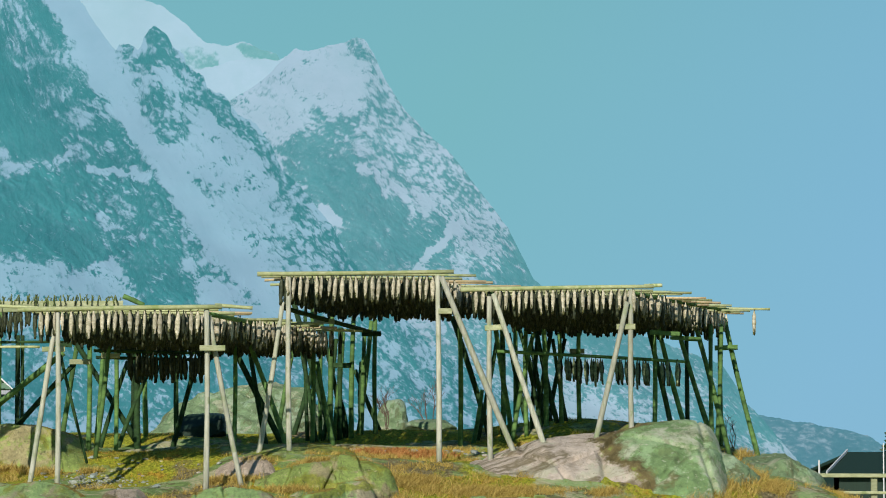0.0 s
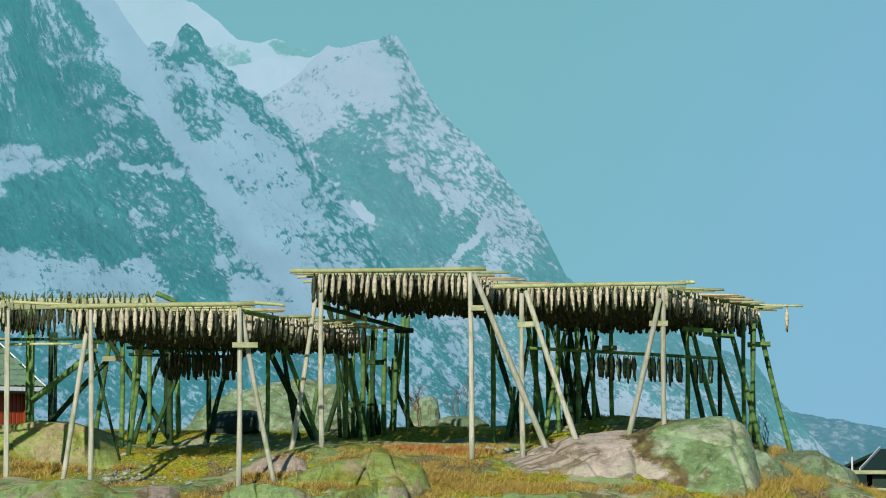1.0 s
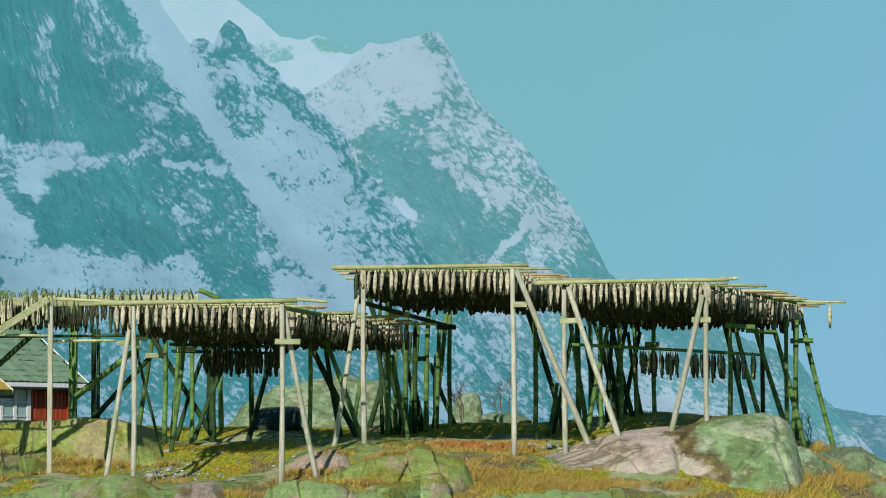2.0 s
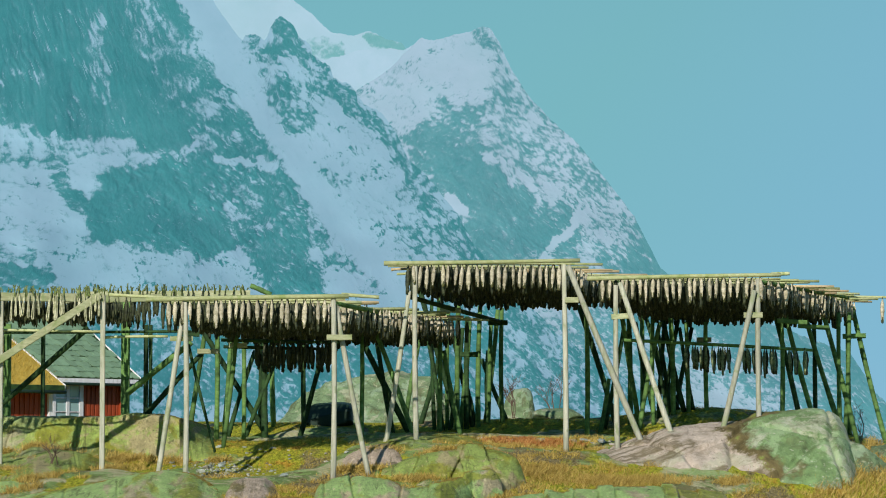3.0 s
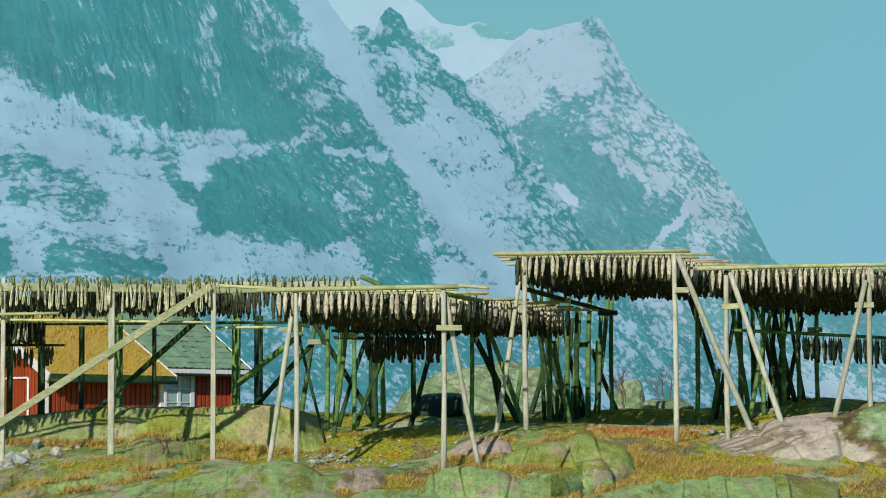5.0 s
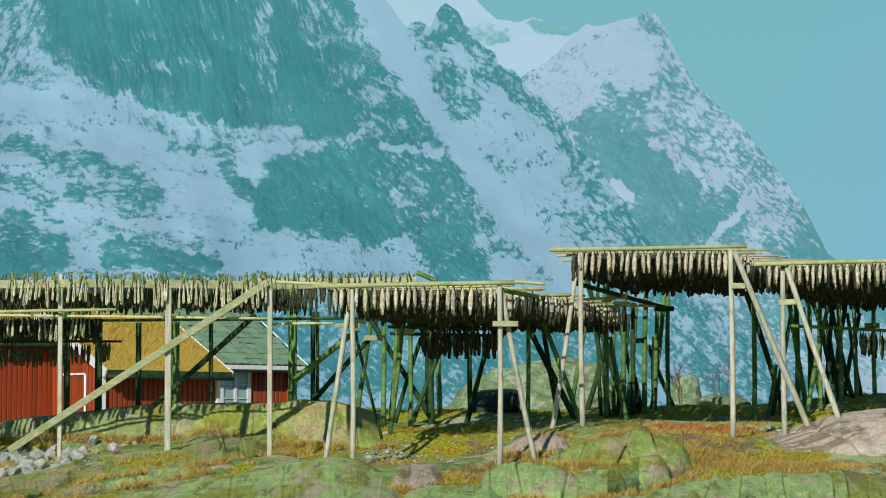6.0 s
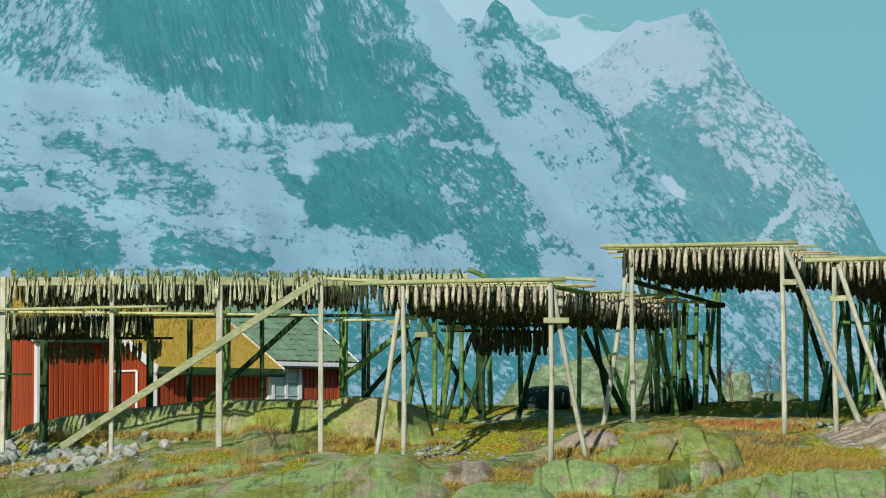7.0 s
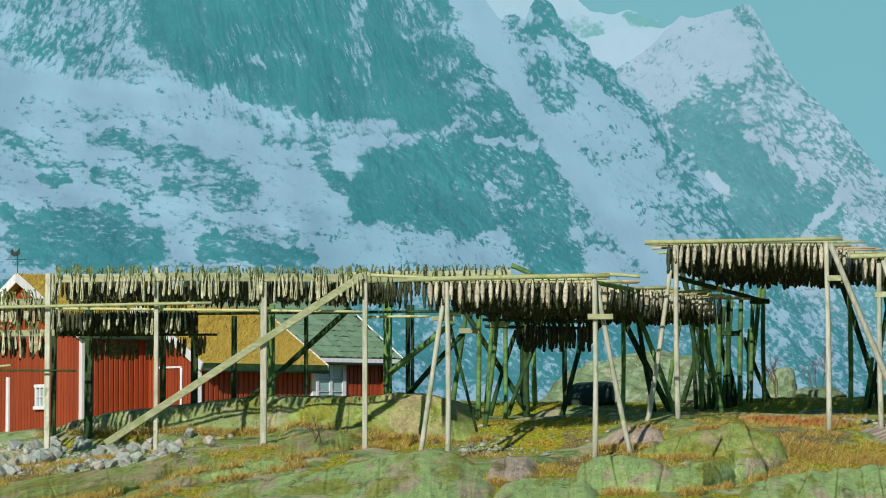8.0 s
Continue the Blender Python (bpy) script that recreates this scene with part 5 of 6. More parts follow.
TH = radians(42)
p = at(-536, 800, 89)
zb = EYE - 0.1
house_a, P, ax, dp = red_house("red boarded house with white trim and sod roof", (p.x, p.y), TH, 4.4, 6.3, zb, EYE + 3.35, EYE + 4.95, "sod", 3)
window(house_a, P(0, 2.42, 0), -dp, -ax, 0, EYE + 1.18, 0.46, 0.63, 2, 2)
part("downpipe", mesh_of("downpipe", *log_geo(P(3.15, -0.1, zb), P(3.15, -0.1, EYE + 3.1), 0.035, 0.035, 8, 2, 0, 0), M_WHITE, True), house_a, "white downpipe")
part("door_frame", mesh_of("door_frame", *board_geo(P(-0.06, 4.05, zb), P(-0.06, 4.05, EYE + 2.1), 0.13, 0.08, dp), M_WHITE), house_a, "white trim board")
# weathervane on the gable
vane = P(-0.3, 3.15, EYE + 5.1)
w_v = thing("weathervane", "black iron weathervane with a bird-shaped plate on a gable", "weathervane", "", "", tuple(vane))
part("rod", mesh_of("rod", *log_geo(vane, vane + Vector((0, 0, 0.62)), 0.014, 0.012, 6, 2, 0, 0), M_METAL), w_v)
part("arrow", mesh_of("arrow", *log_geo(vane + Vector((-0.35, 0, 0.42)), vane + Vector((0.25, 0, 0.42)), 0.01, 0.01, 6, 2, 0, 0), M_METAL), w_v)
q = vane + Vector((-0.08, 0, 0.55))
part("plate", mesh_of("plate", *prism([q + Vector(v) for v in ((-0.13, 0, 0.02), (-0.05, 0, -0.03), (0.08, 0, -0.03), (0.14, 0, 0.05), (0.13, 0, 0.22), (0.06, 0, 0.12), (-0.03, 0, 0.1), (-0.08, 0, 0.2), (-0.15, 0, 0.12))], 0.02), M_METAL), w_v)

p = at(-334, 760, 88.6)
house_b, P, ax, dp = red_house("low red boarded outhouse with a thick sod roof", (p.x, p.y), TH, 3.95, 5.6, EYE + 0.3, EYE + 2.52, EYE + 4.0, "sod", 9, 0.5, 0.2)
part("downpipe", mesh_of("downpipe", *log_geo(P(-0.1, 0.72, EYE + 0.3), P(-0.1, 0.72, EYE + 2.3), 0.035, 0.035, 8, 2, 0, 0), M_WHITE, True), house_b, "white downpipe")
part("trim", mesh_of("trim", *board_geo(P(-0.06, 0.8, EYE + 2.32), P(-0.06, 1.9, EYE + 2.32), 0.06, 0.05), M_WHITE), house_b, "white trim board")

r_end = at(-10, 760, 102)
p = (r_end.x - 5.52 * math.cos(TH), r_end.y - 5.52 * math.sin(TH))
house_c, P, ax, dp = red_house("red boarded house with a green slate roof", p, TH, 5.52, 5.7, EYE + 0.3, EYE + 3.03, EYE + 4.73, "slate", 15, 0.48)
window(house_c, P(0, 0, 0), ax, -dp, 2.34, EYE + 1.38, 1.59, 1.33, 3, 3)

# dark-roofed house and rail fence at the foot of the knoll
p = at(1462, 840, 118)
z0 = p.z
far_house = thing("far_house", "low house with a dark sheet roof and white verge", "house", "", "", (p.x + 3, 121, -1))
q0, q1 = at(1460, 838, 118), at(1700, 838, 118)
r0, r1 = at(1496, 800, 121), at(1700, 800, 121)
part("roof", mesh_of("roof", *prism([q0, q1, r1, r0], 0.12), M_TIN), far_house)
part("verge", mesh_of("verge", *board_geo(q0 + Vector((-0.05, -0.05, 0.05)), r0 + Vector((-0.05, -0.05, 0.05)), 0.12, 0.05), M_WHITE), far_house, "white verge board")
part("wall", mesh_of("wall", *prism([q0 + Vector((0.3, 0.4, -3.2)), q1 + Vector((0, 0.4, -3.2)), q1 + Vector((0, 0.4, -0.1)), q0 + Vector((0.3, 0.4, -0.1))], 0.2), M_TIN), far_house)
part("gable_wall", mesh_of("gable_wall", *prism([q0 + Vector((0.3, 6.4, -3.2)), q0 + Vector((0.3, 0.4, -3.2)), q0 + Vector((0.3, 0.4, -0.1)), r0 + Vector((0.1, 0.2, -0.2)), q0 + Vector((0.3, 6.4, -0.1))], 0.2), M_TIN), far_house)
back0, back1 = q0 + Vector((0, 6.4, 0)), q1 + Vector((0, 6.4, 0))
part("roof", mesh_of("roof", *prism([back1, back0, r0, r1], 0.12), M_TIN), far_house)
fence = thing("rail_fence", "pale wooden rail fence beside the knoll", "fence", "", "", (px(1540, 76), 76, 0.6))
for u in (1540, 1690):
    a, b = at(u, 843, 76), at(u, 900, 76)
    b.z = ground_z(b.x, b.y) - 0.15
    board("post", fence, a, b, 0.15, 0.10, M_PLANK, (1, 0, 0))
plank(fence, "rail", 1436, 841, 1720, 842, 75.9, 7, M_PLANK)
plank(fence, "rail", 1446, 871, 1720, 872, 75.9, 5, M_PLANK)
mast = thing("flag_pole", "thin pale mast beside the far house", "pole", "", "", tuple(at(1557, 880, 112)))
a = at(1557, 785, 112)
part("pole", mesh_of("pole", *log_geo((a.x, a.y, -0.8), a, 0.03, 0.02, 8, 4, 0, 0), M_WHITE), mast)
mast2 = thing("flag_pole", "short thin pale post on the slope", "pole", "", "", tuple(at(1445, 880, 100)))
a = at(1445, 814, 100)
part("pole", mesh_of("pole", *log_geo((a.x, a.y, -0.8), a, 0.03, 0.03, 8, 4, 0, 0), M_WHITE), mast2)
# ---- rocks ----
def boulder_geo(center, radii, seed, subdiv=4, cuts=7, rough=0.16, freq=0.9, square=2.0):
    """A rock: rounded (square 2) to slab-like (square 4), cut by planes, cracked and rough."""
    r = random.Random(seed)
    bm = bmesh.new()
    bmesh.ops.create_icosphere(bm, subdivisions=subdiv, radius=1.0)
    planes = []
    for k in range(cuts):
        n = Vector((r.gauss(0, 1), r.gauss(0, 1), r.gauss(0.2, 0.8))).normalized()
        planes.append((n, r.uniform(0.72, 0.93)))
    small = min(radii[0], radii[2])
    for v in bm.verts:
        p = v.co.copy()
        p /= (abs(p.x) ** square + abs(p.y) ** square + abs(p.z) ** square) ** (1 / square)
        for n, dd in planes:
            e = p.dot(n) - dd
            if e > 0:
                p -= n * e * 0.97
        q = Vector((p.x * radii[0], p.y * radii[1], p.z * radii[2]))
        low = noise.fractal(q * freq * 0.45 + Vector((0, seed, 0)), 1.0, 2.0, 3)
        f = noise.fractal(q * freq * 2.2 + Vector((seed, 0, 0)), 0.8, 2.1, 6)
        near = noise.voronoi(q * Vector((0.35, 0.35, 0.5)) * freq + Vector((seed * 1.7, 0, 0)))[0]
        joint = max(0.0, 0.05 - (near[1] - near[0])) / 0.05
        q += p.normalized() * (small * (low * rough * 1.0 + f * rough * 0.9) - joint * min(0.09, small * 0.2))
        v.co = q
    lo = [min(v.co[i] for v in bm.verts) for i in range(3)]
    hi = [max(v.co[i] for v in bm.verts) for i in range(3)]
    for v in bm.verts:   # brought to its full size again
        v.co = Vector([(2 * (v.co[i] - lo[i]) / (hi[i] - lo[i]) - 1) * radii[i] + center[i] for i in range(3)])
    vs = [v.co.copy() for v in bm.verts]
    fs = [[v.index for v in f.verts] for f in bm.faces]
    bm.free()
    return vs, fs


def outcrop(name, u, v, half_u, half_v, y, deep, mat, label, seed, sink=0.8, subdiv=5, rough=0.16, cuts=6, tilt=0.0, square=3.2):
    """A rock whose visible face is centred at u, v, its back let into the slope; tilt raises its right end."""
    if y is None:
        y = stand_y(u, v + half_v * 0.6, 60, 82, 70)
    c = at(u, v, y)
    sx, sz = half_u * y / F, half_v * y / F
    vs, fs = boulder_geo((0, 0, 0), (sx * 1.04, deep, sz * (1.0 + sink)), seed, subdiv, cuts, rough, 0.9, square)
    ob = new(name, mesh_of(name, vs, fs, mat))
    ob.location = (c.x, c.y + deep * 0.55, c.z - sz * sink)
    ob.rotation_euler = (radians(4), radians(-tilt), 0)
    return tagged(ob, label, "rock")


WHALE = [(770, 850), (800, 832), (850, 812), (900, 793), (960, 775), (1020, 767), (1075, 764), (1110, 752), (1150, 745), (1200, 739), (1238, 743), (1262, 762), (1278, 805), (1292, 860), (1305, 920)]


def whaleback(name, crest, y0, y1, v_foot, mat, label, nu=190, nv=110):
    """A long ice-worn back of rock, steep in front and rounded over the top."""
    us = np.linspace(crest[0][0], crest[-1][0], nu)
    cv = np.interp(us, [c[0] for c in crest], [c[1] for c in crest])
    kern = np.exp(-0.5 * (np.arange(-6, 7) / 2.5) ** 2)
    cv = np.convolve(np.pad(cv, 6, "edge"), kern / kern.sum(), "valid")
    vs, along = [], []
    for j in range(nv):
        t = j / (nv - 1) * 1.35
        for u, c in zip(us, cv):
            s = min(t, 1.0)
            y = y0 + (y1 - y0) * t
            swell = 1 - (1 - s) ** 2.0
            v = v_foot + (c - v_foot) * swell
            p = at(u, v, y)
            if t > 1:
                p.z -= 1.1 * ((t - 1) / 0.35) ** 2
            q = Vector((p.x, p.y * 0.6, p.z))
            d = 0.10 * noise.fractal(q * 0.8, 0.9, 2.0, 5) + 0.03 * noise.fractal(q * 3.0, 0.8, 2.0, 4)
            near = noise.voronoi(Vector((p.x * 0.42 + p.z * 0.5, p.y * 0.18, p.z * 0.8 - p.x * 0.25)))[0]
            crack = max(0.0, 0.06 - (near[1] - near[0])) / 0.06
            p.y -= d * 1.5 - crack * 0.10
            p.z += d * 0.5 - crack * 0.07 * min(1.0, (1.35 - t) * 4)
            vs.append(p)
            along.append((u - crest[0][0]) / (crest[-1][0] - crest[0][0]) + 0.06 * math.sin(v * 0.05))
    fs = [(j * nu + i, j * nu + i + 1, (j + 1) * nu + i + 1, (j + 1) * nu + i) for j in range(nv - 1) for i in range(nu - 1)]
    me = mesh_of(name, vs, fs, mat, True)
    attr = me.attributes.new("along", "FLOAT", "POINT")
    attr.data.foreach_set("value", [0.5 + (a - 0.60) * 1.6 for a in along])
    tagged(new(name, me), label, "rock")


whaleback("rock_outcrop", WHALE, 67.2, 70.6, 935, M_WHALE, "long ice-worn outcrop, pink granite with green lichen")
outcrop("rock_outcrop", 1385, 846, 74, 44, 72, 1.8, M_ROCK, "lichen-covered rock on the falling slope", 21, 0.4, 5, 0.14, 6, -28)
outcrop("rock_outcrop", 1295, 850, 45, 40, 69.5, 1.0, M_ROCK, "dark-faced rock beside a large boulder", 24, 0.4, 5, 0.16, 8, -30)
outcrop("rock_outcrop", 1440, 885, 60, 26, 70, 1.2, M_ROCK, "low green rock at the foot of the slope", 22, 0.4, 5, 0.16, 6, -15)


def ledge(crest, foot, drape, mat, label, seed, blocks=True):
    """Bedrock on the slope: top edge and foot as (u, v) turns; drape 1 follows the slope, less stands up steeper."""
    r = random.Random(seed)
    u0, u1 = crest[0][0], crest[-1][0]
    nu = max(24, int((u1 - u0) / 2.0))
    us = np.linspace(u0, u1, nu)
    keys = np.linspace(0, nu - 1, 7).astype(int)
    vt = np.interp(us, [c[0] for c in crest], [c[1] for c in crest])
    vf = np.interp(us, [c[0] for c in foot], [c[1] for c in foot]) + 4.0 * cloudy(us / 16, us * 0 + seed, 4, 4)
    yf = np.interp(us, us[keys], [stand_y(us[i], float(vf[i]), 56, 84, 66) for i in keys])
    yt = np.interp(us, us[keys], [min(stand_y(us[i], float(vt[i]), 56, 84, 70), 9 + yf[i]) for i in keys])
    yt = yf + np.maximum(0.25, drape * (yt - yf))
    # blocks between upright joints, each set a little forward or back, higher or lower
    joints, u = [], u0 + r.uniform(20, 60)
    while u < u1 - 15:
        joints.append((u, r.uniform(-0.5, 0.5), r.uniform(0.4, 1.0)))
        u += r.uniform(28, 95) if blocks else r.uniform(90, 200)
    steps = [(r.uniform(-0.07, 0.07), r.uniform(-7, 7)) if blocks else (r.uniform(-0.02, 0.02), 0.0) for k in range(len(joints) + 1)]
    nf, nt = 34, 12
    taper = 16.0 if blocks else max(20.0, 0.2 * (u1 - u0))
    vs, top = [], []
    for q in range(nf + nt + 3):
        t = min(1.0, max(0, q - 3) / (nf - 1))
        for u, a, b, y, ye in zip(us, vt, vf, yf, yt):
            e = min(1.0, (u - u0) / taper, (u1 - u) / taper)
            here = sum(1 for c in joints if u > c[0] + c[1] * (b - a) * t)
            shift, rise = steps[here]
            a = b + (a + rise - b) * (e * (2 - e)) ** (0.5 if blocks else 0.8)
            p = at(u, b + (a - b) * t, y + (ye - y) * t ** 1.6)
            p.z += 0.04
            if q < 3:
                p.z -= 0.2 * (3 - q)
            k = max(0.0, t - 0.8) * 1.5
            if q >= nf + 3:
                w = (q - nf - 2) / nt
                p.y += 1.6 * w
                p.z += 0.12 * w - 0.75 * max(0.0, w - 0.35) ** 2
                k = 0.3 + 0.7 * w
            g = Vector((p.x, p.y * 0.5, p.z * 1.2 + seed))
            d = 0.08 * noise.fractal(g * 0.8, 1.0, 2.0, 4) + 0.045 * noise.fractal(g * 3.4, 0.7, 2.1, 5) + shift
            for c, sl, wide in joints:
                gap = abs(u - c - sl * (b - a) * t)
                if gap < 3.2 * wide:
                    d -= (0.15 if blocks else 0.07) * (1 - gap / (3.2 * wide))
            bed = abs(math.sin(p.z * 5.0 + 0.9 * p.x * 0.3 + 2.2 * noise.noise(Vector((p.x * 0.5, seed, p.z)))))
            if blocks and bed < 0.09:
                d -= 0.05 * (1 - bed / 0.09)
            p.y -= d
            p.z += 0.3 * d * (1.0 if q >= 3 else 0.0)
            vs.append(p)
            top.append(k)
    n = nf + nt + 3
    fs = [(j * nu + i, j * nu + i + 1, (j + 1) * nu + i + 1, (j + 1) * nu + i) for j in range(n - 1) for i in range(nu - 1)]
    me = mesh_of("rock_slab", vs, fs, mat, True)
    me.attributes.new("top", "FLOAT", "POINT").data.foreach_set("value", top)
    tagged(new("rock_slab", me), label, "rock", "bedrock slabs")
    return [(float(u), float(v), float(y)) for u, v, y in zip(us, vf, yf)]


BACK = "low smooth back of bedrock with pale green lichen"
GREEN, PINK, LONG = "jointed bedrock ledge grown over with mint-green lichen", "bare pinkish bedrock slab among dry grass", "long ice-smoothed bedrock back with olive moss"
LEDGES = [   # top edge, foot, drape, material, label
    ([(-610, 818), (-560, 800), (-486, 790), (-386, 780), (-286, 767), (-216, 763), (-126, 761), (-30, 764), (20, 780)], [(-610, 828), (-386, 820), (-216, 822), (-166, 808), (20, 806)], 1.0, M_LEDGE_GREY, LONG),
    ([(-190, 768), (-100, 764), (-20, 762), (14, 756), (44, 757), (80, 762), (130, 774), (200, 800), (230, 818)], [(-190, 815), (-60, 824), (100, 838), (230, 832)], 1.0, M_LEDGE_MOSS, LONG),
    ([(-200, 820), (-126, 800), (-66, 795), (-20, 800), (6, 816)], [(-200, 838), (6, 832)], 1.0, M_LEDGE_GREY, LONG),
    ([(-760, 925), (-656, 910), (-536, 894), (-466, 883), (-386, 860), (-336, 847), (-256, 831), (-186, 823), (-126, 812), (-60, 810), (0, 822)], [(-760, 965), (-536, 940), (-416, 915), (-336, 893), (-206, 873), (-126, 862), (0, 846)], 1.0, M_LEDGE_MOSS, LONG),
    ([(-500, 940), (-336, 893), (-250, 878), (-150, 868)], [(-500, 955), (-336, 914), (-150, 880)], 0.9, M_LEDGE, BACK),
    ([(-420, 945), (-236, 916), (-136, 896), (-36, 875), (14, 864), (64, 858), (114, 864), (180, 890), (250, 935)], [(-420, 985), (250, 985)], 0.9, M_LEDGE, BACK),
    ([(330, 886), (362, 874), (394, 866), (414, 863), (464, 869), (500, 884), (514, 884), (554, 877), (614, 866), (644, 861), (668, 874)], [(330, 932), (510, 928), (574, 922), (614, 912), (668, 901)], 0.4, M_LEDGE, GREEN),
    ([(424, 852), (470, 841), (514, 830), (604, 816), (654, 819), (684, 829), (706, 848)], [(424, 866), (554, 868), (604, 874), (654, 890), (706, 878)], 0.6, M_LEDGE_MOSS, GREEN),
    ([(372, 840), (400, 824), (424, 814), (464, 811), (496, 830)], [(372, 850), (496, 848)], 0.7, M_LEDGE_PINK, PINK),
    ([(430, 806), (470, 793), (504, 790), (564, 790), (650, 806)], [(430, 818), (650, 818)], 0.9, M_LEDGE_MOSS, LONG),
    ([(620, 920), (684, 901), (744, 894), (776, 900), (794, 889), (834, 891), (884, 888), (934, 887), (1010, 890), (1070, 900)], [(620, 955), (1070, 955)], 0.4, M_LEDGE, GREEN),
    ([(172, 884), (204, 874), (244, 873), (272, 888)], [(172, 910), (230, 912), (272, 900)], 0.8, M_LEDGE_PINK, PINK),
    ([(170, 925), (234, 912), (284, 906), (344, 912), (390, 926)], [(170, 970), (390, 970)], 0.7, M_LEDGE, BACK),
    ([(-720, 955), (-500, 930), (-420, 925), (-340, 945)], [(-720, 985), (-340, 985)], 0.9, M_LEDGE, BACK),
]
SEAMS = [ledge(crest, foot, drape, mat, label, 60 + i, label == GREEN) for i, (crest, foot, drape, mat, label) in enumerate(LEDGES)]
outcrop("boulder", 436, 726, 185, 50, 98, 2.4, M_ROCK, "broad grey-green boulder behind the racks", 51, 1.6, 5, 0.10, 6, 6, 2.3)
outcrop("boulder", 697, 737, 35, 32, 97, 0.9, M_ROCK, "pointed green boulder behind the racks", 52, 2.0, 4, 0.10, 4, 0, 2.4)
outcrop("boulder", 765, 752, 45, 10, 84, 0.8, M_ROCK, "low grey rock behind the racks", 53, 0.3, 4)
# the near-black colour of this block stands for deep shade under the rack
outcrop("dark_block", 356, 752, 44, 20, 79, 0.6, M_TIN, "angular block coloured near-black for the shade of a rack", 54, 0.3, 4, 0.05, 3, 0, 7.0)
# broken stones below the house
def shard_geo(seed):
    """A sharp-edged broken stone: the hull of a few random corners."""
    r = random.Random(seed)
    bm = bmesh.new()
    for k in range(13):
        d = Vector((r.gauss(0, 1), r.gauss(0, 1), r.gauss(0, 1))).normalized()
        bm.verts.new((d.x * r.uniform(0.75, 1.1), d.y * 0.9, d.z * 0.75))
    bmesh.ops.convex_hull(bm, input=bm.verts)
    loose = [v for v in bm.verts if not v.link_faces]
    bmesh.ops.delete(bm, geom=loose, context="VERTS")
    bmesh.ops.bevel(bm, geom=bm.edges[:], offset=0.05, segments=1, affect="EDGES")
    bm.verts.index_update()
    out = [v.co.copy() for v in bm.verts], [[v.index for v in f.verts] for f in bm.faces]
    bm.free()
    return out


STONE = [mesh_of("stone", *shard_geo(200 + i), M_STONE) for i in range(10)]
for i in range(190):
    u = -700 + 360 * rng.random() ** 1.15
    v = 848 + rng.uniform(-6, 58) * (1 - 0.55 * (u + 700) / 360)
    y = stand_y(u, v, 60, 80, 68.0)
    p = at(u, v, y)
    k = rng.choice((0.03, 0.035, 0.045, 0.05, 0.06, 0.08, 0.10, 0.14, 0.19, 0.24))
    ob = new("stone", STONE[rng.randrange(10)])
    ob.location = (p.x, p.y, ground_z(p.x, p.y) + k * 0.3)
    ob.scale = (k * rng.uniform(0.9, 1.3), k, k * rng.uniform(0.8, 1.1))
    ob.rotation_euler = (rng.uniform(-0.4, 0.4), rng.uniform(-0.4, 0.4), rng.uniform(0, 6))
    tagged(ob, "sharp-edged pale grey stone in a rubble heap", "stone", "rubble stones")
for u, v, wide, tall in ((-505, 866, 36, 24), (-512, 890, 38, 26), (-441, 876, 32, 22), (-465, 888, 28, 18), (-399, 864, 22, 22), (-375, 858, 40, 24), (-349, 836, 36, 20), (-314, 848, 38, 24), (-279, 838, 22, 14), (-553, 892, 22, 18)):
    p = at(u, v, stand_y(u, v, 60, 80, 68.0))
    k = p.y / F
    ob = new("stone", STONE[rng.randrange(10)])
    ob.location = (p.x, p.y, ground_z(p.x, p.y) + k * tall * 0.4)
    ob.scale = (k * wide * 0.5, k * wide * 0.42, k * tall * 0.7)
    ob.rotation_euler = (rng.uniform(-0.2, 0.2), rng.uniform(-0.2, 0.2), rng.choice((0.1, 2.9, 3.3, 6.1)))
    tagged(ob, "large sharp-edged grey stone at the rubble heap's rim", "stone", "rubble stones")
for i in range(64):
    u, v = (rng.gauss(185, 45), rng.gauss(852, 6)) if i % 2 else (rng.gauss(250, 75), rng.gauss(830, 12))
    y = stand_y(u, v, 60, 80, 68.0)
    p = at(u, v, y)
    k = rng.choice((0.03, 0.04, 0.05, 0.07, 0.10))
    ob = new("stone", STONE[rng.randrange(10)])
    ob.location = (p.x, p.y, ground_z(p.x, p.y) + k * 0.25)
    ob.scale = (k * 1.3, k, k * 0.7)
    ob.rotation_euler = (0, 0, rng.uniform(0, 6))
    tagged(ob, "small pale stone lying in moss", "stone", "loose stones on the knoll")


pieces = []
SHARDS = [shard_geo(300 + i) for i in range(5)]
for i in range(1300):   # gravel between the stones, and loose on the moss
    if i % 6:
        u = -700 + 330 * rng.random() ** 1.1
        v = 850 + rng.uniform(-4, 54) * (1 - 0.55 * (u + 700) / 360)
    else:
        u, v = rng.gauss(170, 34), rng.gauss(852, 5)
    y = stand_y(u, v, 60, 80, 68.0)
    p = at(u, v, y)
    p.z = ground_z(p.x, p.y) + 0.01
    k = rng.uniform(0.012, 0.035)
    pv, pf = SHARDS[i % 5]
    pieces.append(([Vector((q.x * k * 1.2 + p.x, q.y * k + p.y, q.z * k + p.z)) for q in pv], pf))
tagged(new("gravel", mesh_of("gravel", *merge(pieces), M_GRAVEL)), "pale broken gravel between larger stones", "gravel", kind="stuff")


# ---- grass, kelp and shrubs ----
def scatter(n, keep, x0, x1, y0, y1, seed):
    r = np.random.default_rng(seed)
    out = []
    while len(out) < n:
        x, y = r.uniform(x0, x1), r.uniform(y0, y1)
        if keep(x, y):
            out.append((x, y, ground_z(x, y)))
    return np.array(out), r


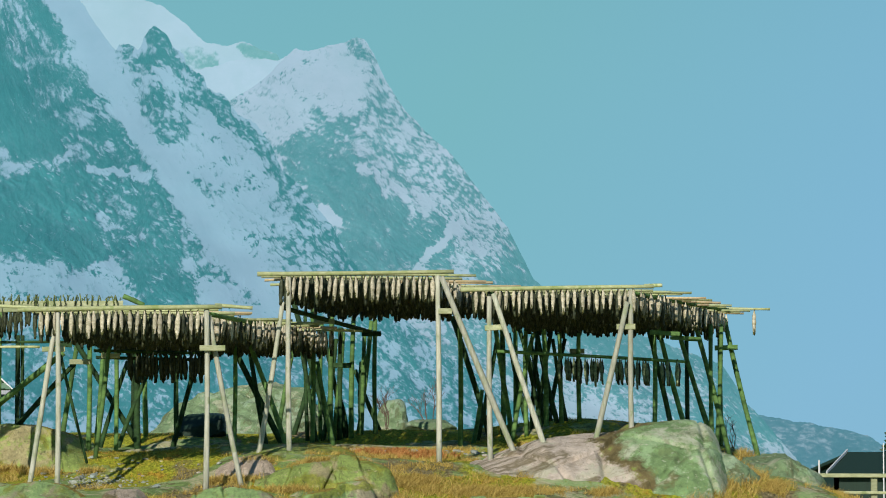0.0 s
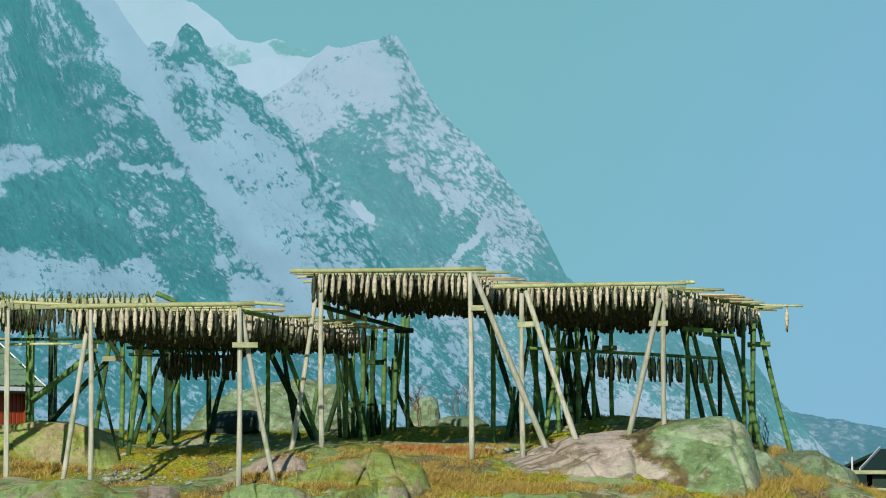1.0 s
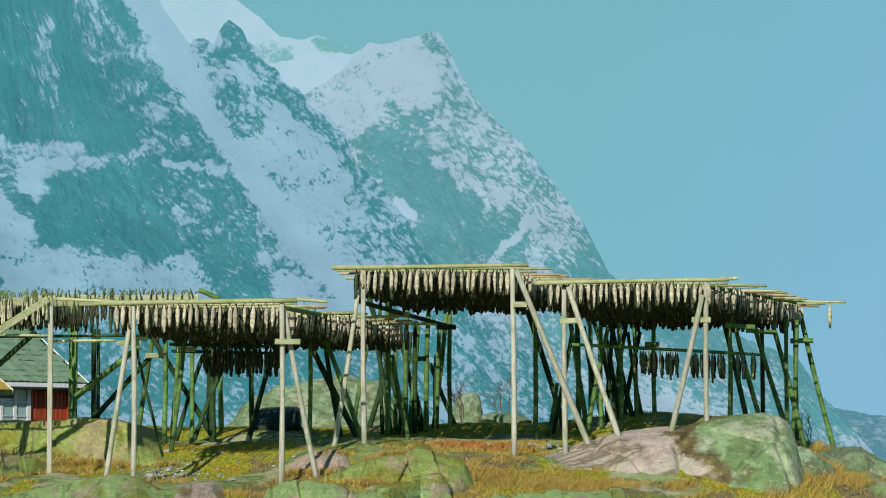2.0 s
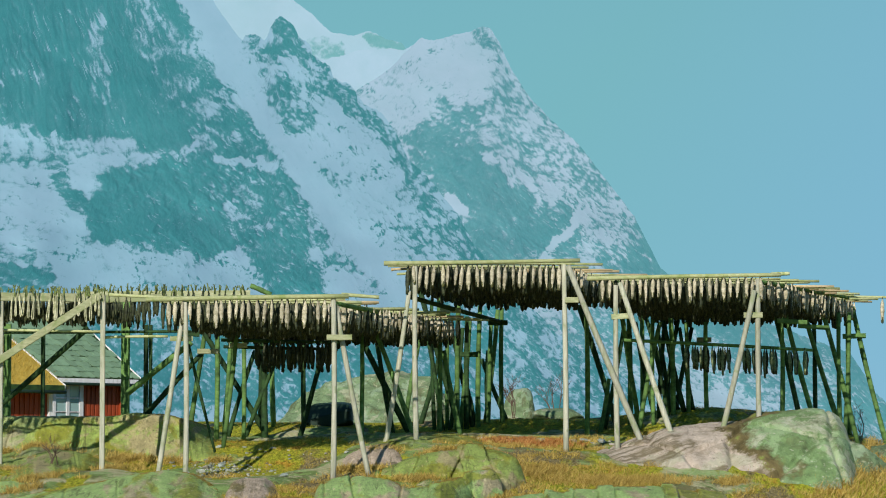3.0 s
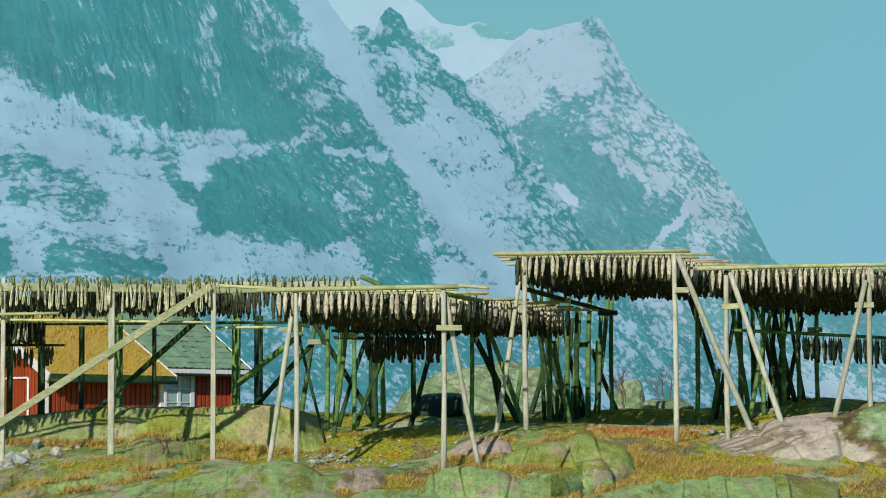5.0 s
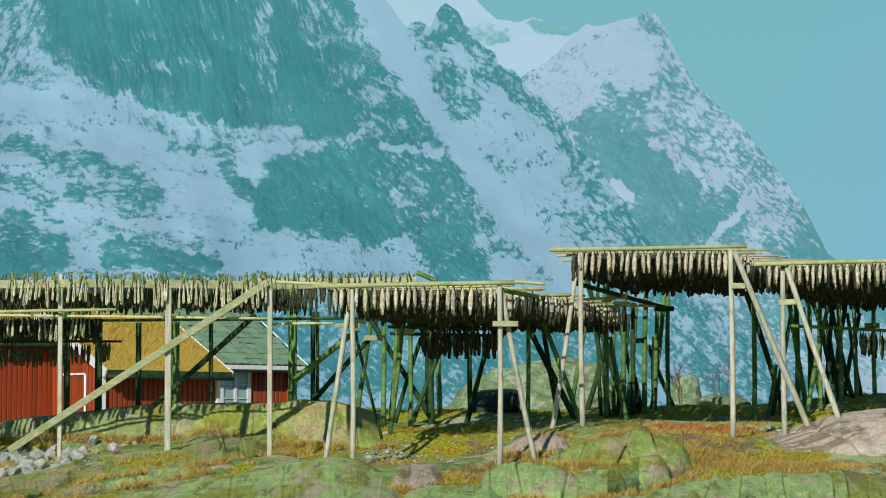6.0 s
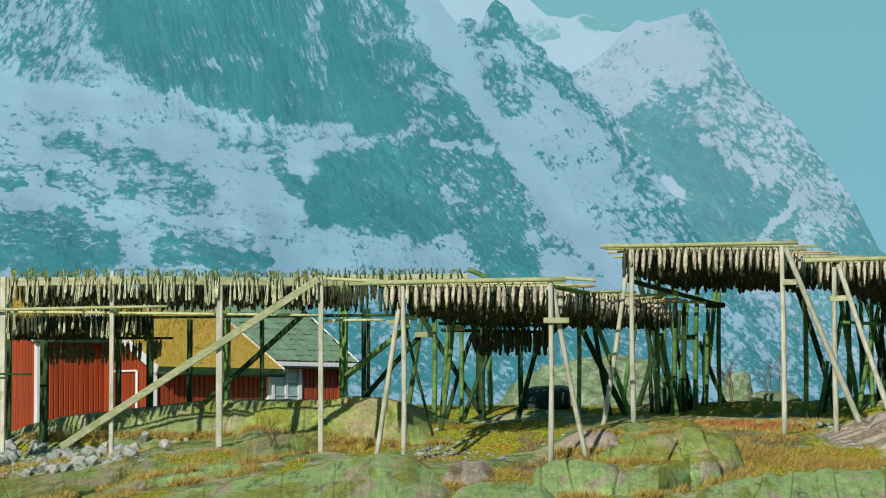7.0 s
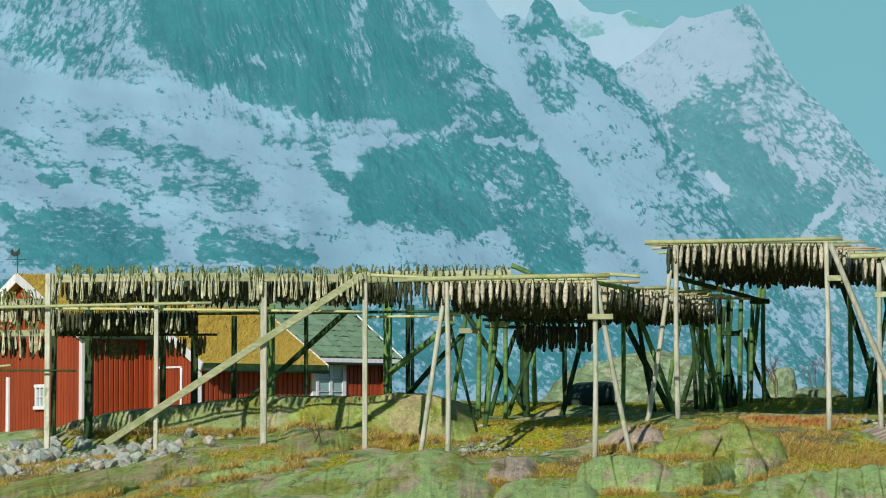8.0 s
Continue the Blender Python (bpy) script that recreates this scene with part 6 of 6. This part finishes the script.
base, r = scatter(52000, lambda x, y: turf_at(x, y) > 0.56 and fbm(x * 1.2, y * 0.9, 8.0, 4) > -0.05, -16, 17, 59, 80, 5)
tuft(None, "dry_grass", base, 0.025, 0.08, M_GRASS, r, "patches of short dry yellow grass", "grass")
heart, r = scatter(1300, lambda x, y: 0.52 < turf_at(x, y) and fbm(x * 1.1, y * 0.8, 18.0, 3) > 0.0 and not (-4.2 < x < -0.6 and y > 67.5), -16, 14, 60, 76, 15)
base = np.repeat(heart, 30, 0) + r.normal(0, 1, (len(heart) * 30, 3)) * np.array([0.09, 0.09, 0.0])   # clumps
tuft(None, "long_dry_grass", base, 0.04, 0.14, M_LONG, r, "tufts of long withered grass between rock slabs", "grass")
seam = []
for line in SEAMS:   # grass in the seams at the foot of the slabs
    for u, v, y in line:
        if noise.noise(Vector((u * 0.02, v * 0.02, 3.0))) > -0.12:
            for k in range(rng.choice((0, 1, 2, 3))):
                seam.append(at(u + rng.uniform(-2, 2), v + rng.uniform(-5, 9), y - rng.uniform(0.1, 0.4)))
for u, v, du, dv, n in ((1315, 790, 24, 14, 50), (1368, 862, 24, 14, 60), (1470, 862, 30, 6, 60), (1300, 842, 8, 24, 40), (860, 872, 120, 12, 260), (725, 855, 60, 14, 160), (1065, 874, 26, 8, 50)):
    for k in range(n):
        a, b = rng.gauss(u, du * 0.6), rng.gauss(v, dv * 0.4)
        y = stand_y(a, b, 62, 80, 0)
        if y:
            p = at(a, b, y)
            seam.append(Vector((p.x, p.y, ground_z(p.x, p.y))))
seam = np.repeat(np.array([tuple(p) for p in seam]), 26, 0)
r = np.random.default_rng(35)
tuft(None, "seam_grass", seam + r.normal(0, 1, seam.shape) * np.array([0.07, 0.1, 0.012]), 0.03, 0.13, M_LONG, r, "mats of withered grass in seams between slabs", "grass")
base, r = scatter(6000, lambda x, y: abs(x - px(1305 + (y - 72) * 8, y)) < 0.75, 8, 16, 66, 80, 6)
tuft(None, "tall_dry_grass", base, 0.10, 0.24, M_LONG, r, "long withered orange grass on the slope", "grass")
ky = stand_y(720, 806, 68, 82, 75.5)
kp = at(720, 806, ky)
base, r = scatter(1900, lambda x, y: ((x - kp.x) / 1.2) ** 2 + ((y - ky) / 0.7) ** 2 < 1 and fbm(x * 3, y * 2, 1, 3) > 0.0, kp.x - 1.3, kp.x + 1.3, ky - 0.9, ky + 0.9, 7)
tuft(None, "rusty_plants", base, 0.06, 0.14, M_WEED, r, "rust-red low plants between the racks", "plants", 0.02)
for i in range(34):
    x, y = kp.x + rng.uniform(-1.2, 1.9), ky + rng.uniform(0.2, 1.6)
    k = rng.uniform(0.05, 0.13)
    ob = new("stone", STONE[rng.randrange(10)])
    ob.location = (x, y, ground_z(x, y) + k * 0.2)
    ob.scale = (k * 1.4, k, k * 0.6)
    ob.rotation_euler = (0, 0, rng.uniform(0, 6))
    tagged(ob, "flat pale stone beside rust-red plants", "stone", "loose stones on the knoll")


def shrub(u, v, height, y, seed, label):
    r = random.Random(seed)
    foot = at(u, v, y)
    foot.z = ground_z(foot.x, foot.y)
    s = thing("shrub", label, "shrub", "bare shrubs", "", tuple(foot))
    pieces = []

    def grow(p, way, length, rad, depth):
        q = p + way * length
        pieces.append(log_geo(p, q, rad, rad * 0.6, 5, 2, length * 0.06, 0.05, r.randrange(9999)))
        if depth:
            for k in range(r.choice((2, 3))):
                w2 = (way + Vector((r.gauss(0, 0.42), r.gauss(0, 0.42), r.uniform(0, 0.25)))).normalized()
                grow(p + way * length * r.uniform(0.45, 1.0), w2, length * r.uniform(0.5, 0.75), rad * 0.6, depth - 1)
    for k in range(3):
        grow(foot + Vector((r.uniform(-0.15, 0.15), r.uniform(-0.1, 0.1), -0.05)), Vector((r.gauss(0, 0.25), r.gauss(0, 0.2), 1)).normalized(), height * 0.5, 0.016, 4)
    part("stem", mesh_of("stem", *merge(pieces), M_TWIG), s)


shrub(690, 745, 1.2, 84.5, 1, "leafless thin shrub behind a boulder")
shrub(755, 742, 1.5, 84.5, 2, "leafless reddish shrub on the crest")
shrub(1292, 755, 0.9, 81, 3, "small bare shrub under a rack end")
shrub(-116, 838, 0.8, 67.2, 4, "dry thin stalks on a rock slab")


def conifer(u, v, height, y, seed, label):
    r = random.Random(seed)
    foot = at(u, v, y)
    foot.z = ground_z(foot.x, foot.y) - 0.1
    top_z = at(u, v, y).z
    height = top_z - foot.z
    tree = thing("conifer", label, "tree", "", "", tuple(foot))
    part("trunk", mesh_of("trunk", *log_geo(foot, foot + Vector((0, 0, height)), 0.14, 0.02, 7, 8, 0.05, 0.05, seed), M_TWIG, True), tree)
    vs, fs = [], []
    for k in range(260):
        h = r.uniform(0.15, 1.0) ** 0.8
        a = r.uniform(0, 6.28)
        reach = (1.02 - h) * height * 0.30 * r.uniform(0.7, 1.1) + 0.08
        p = foot + Vector((0, 0, h * height))
        out = Vector((math.cos(a), math.sin(a), -0.25))
        sd = Vector((-math.sin(a), math.cos(a), 0))
        for j in range(7):
            q = p + out * reach * (j + 1) / 7
            n = len(vs)
            w = reach * 0.22 * (1 - j / 9)
            vs += [q - out * 0.12, q + sd * w + out * 0.1 - Vector((0, 0, 0.06)), q - sd * w + out * 0.1 - Vector((0, 0, 0.06)), q + Vector((0, 0, 0.05)) + out * 0.18]
            fs += [(n, n + 1, n + 3), (n, n + 3, n + 2)]
    part("crown", mesh_of("crown", vs, fs, M_NEEDLE), tree, "dark needled crown")


conifer(1572, 762, 5, 126, 3, "dark spruce behind the far house")
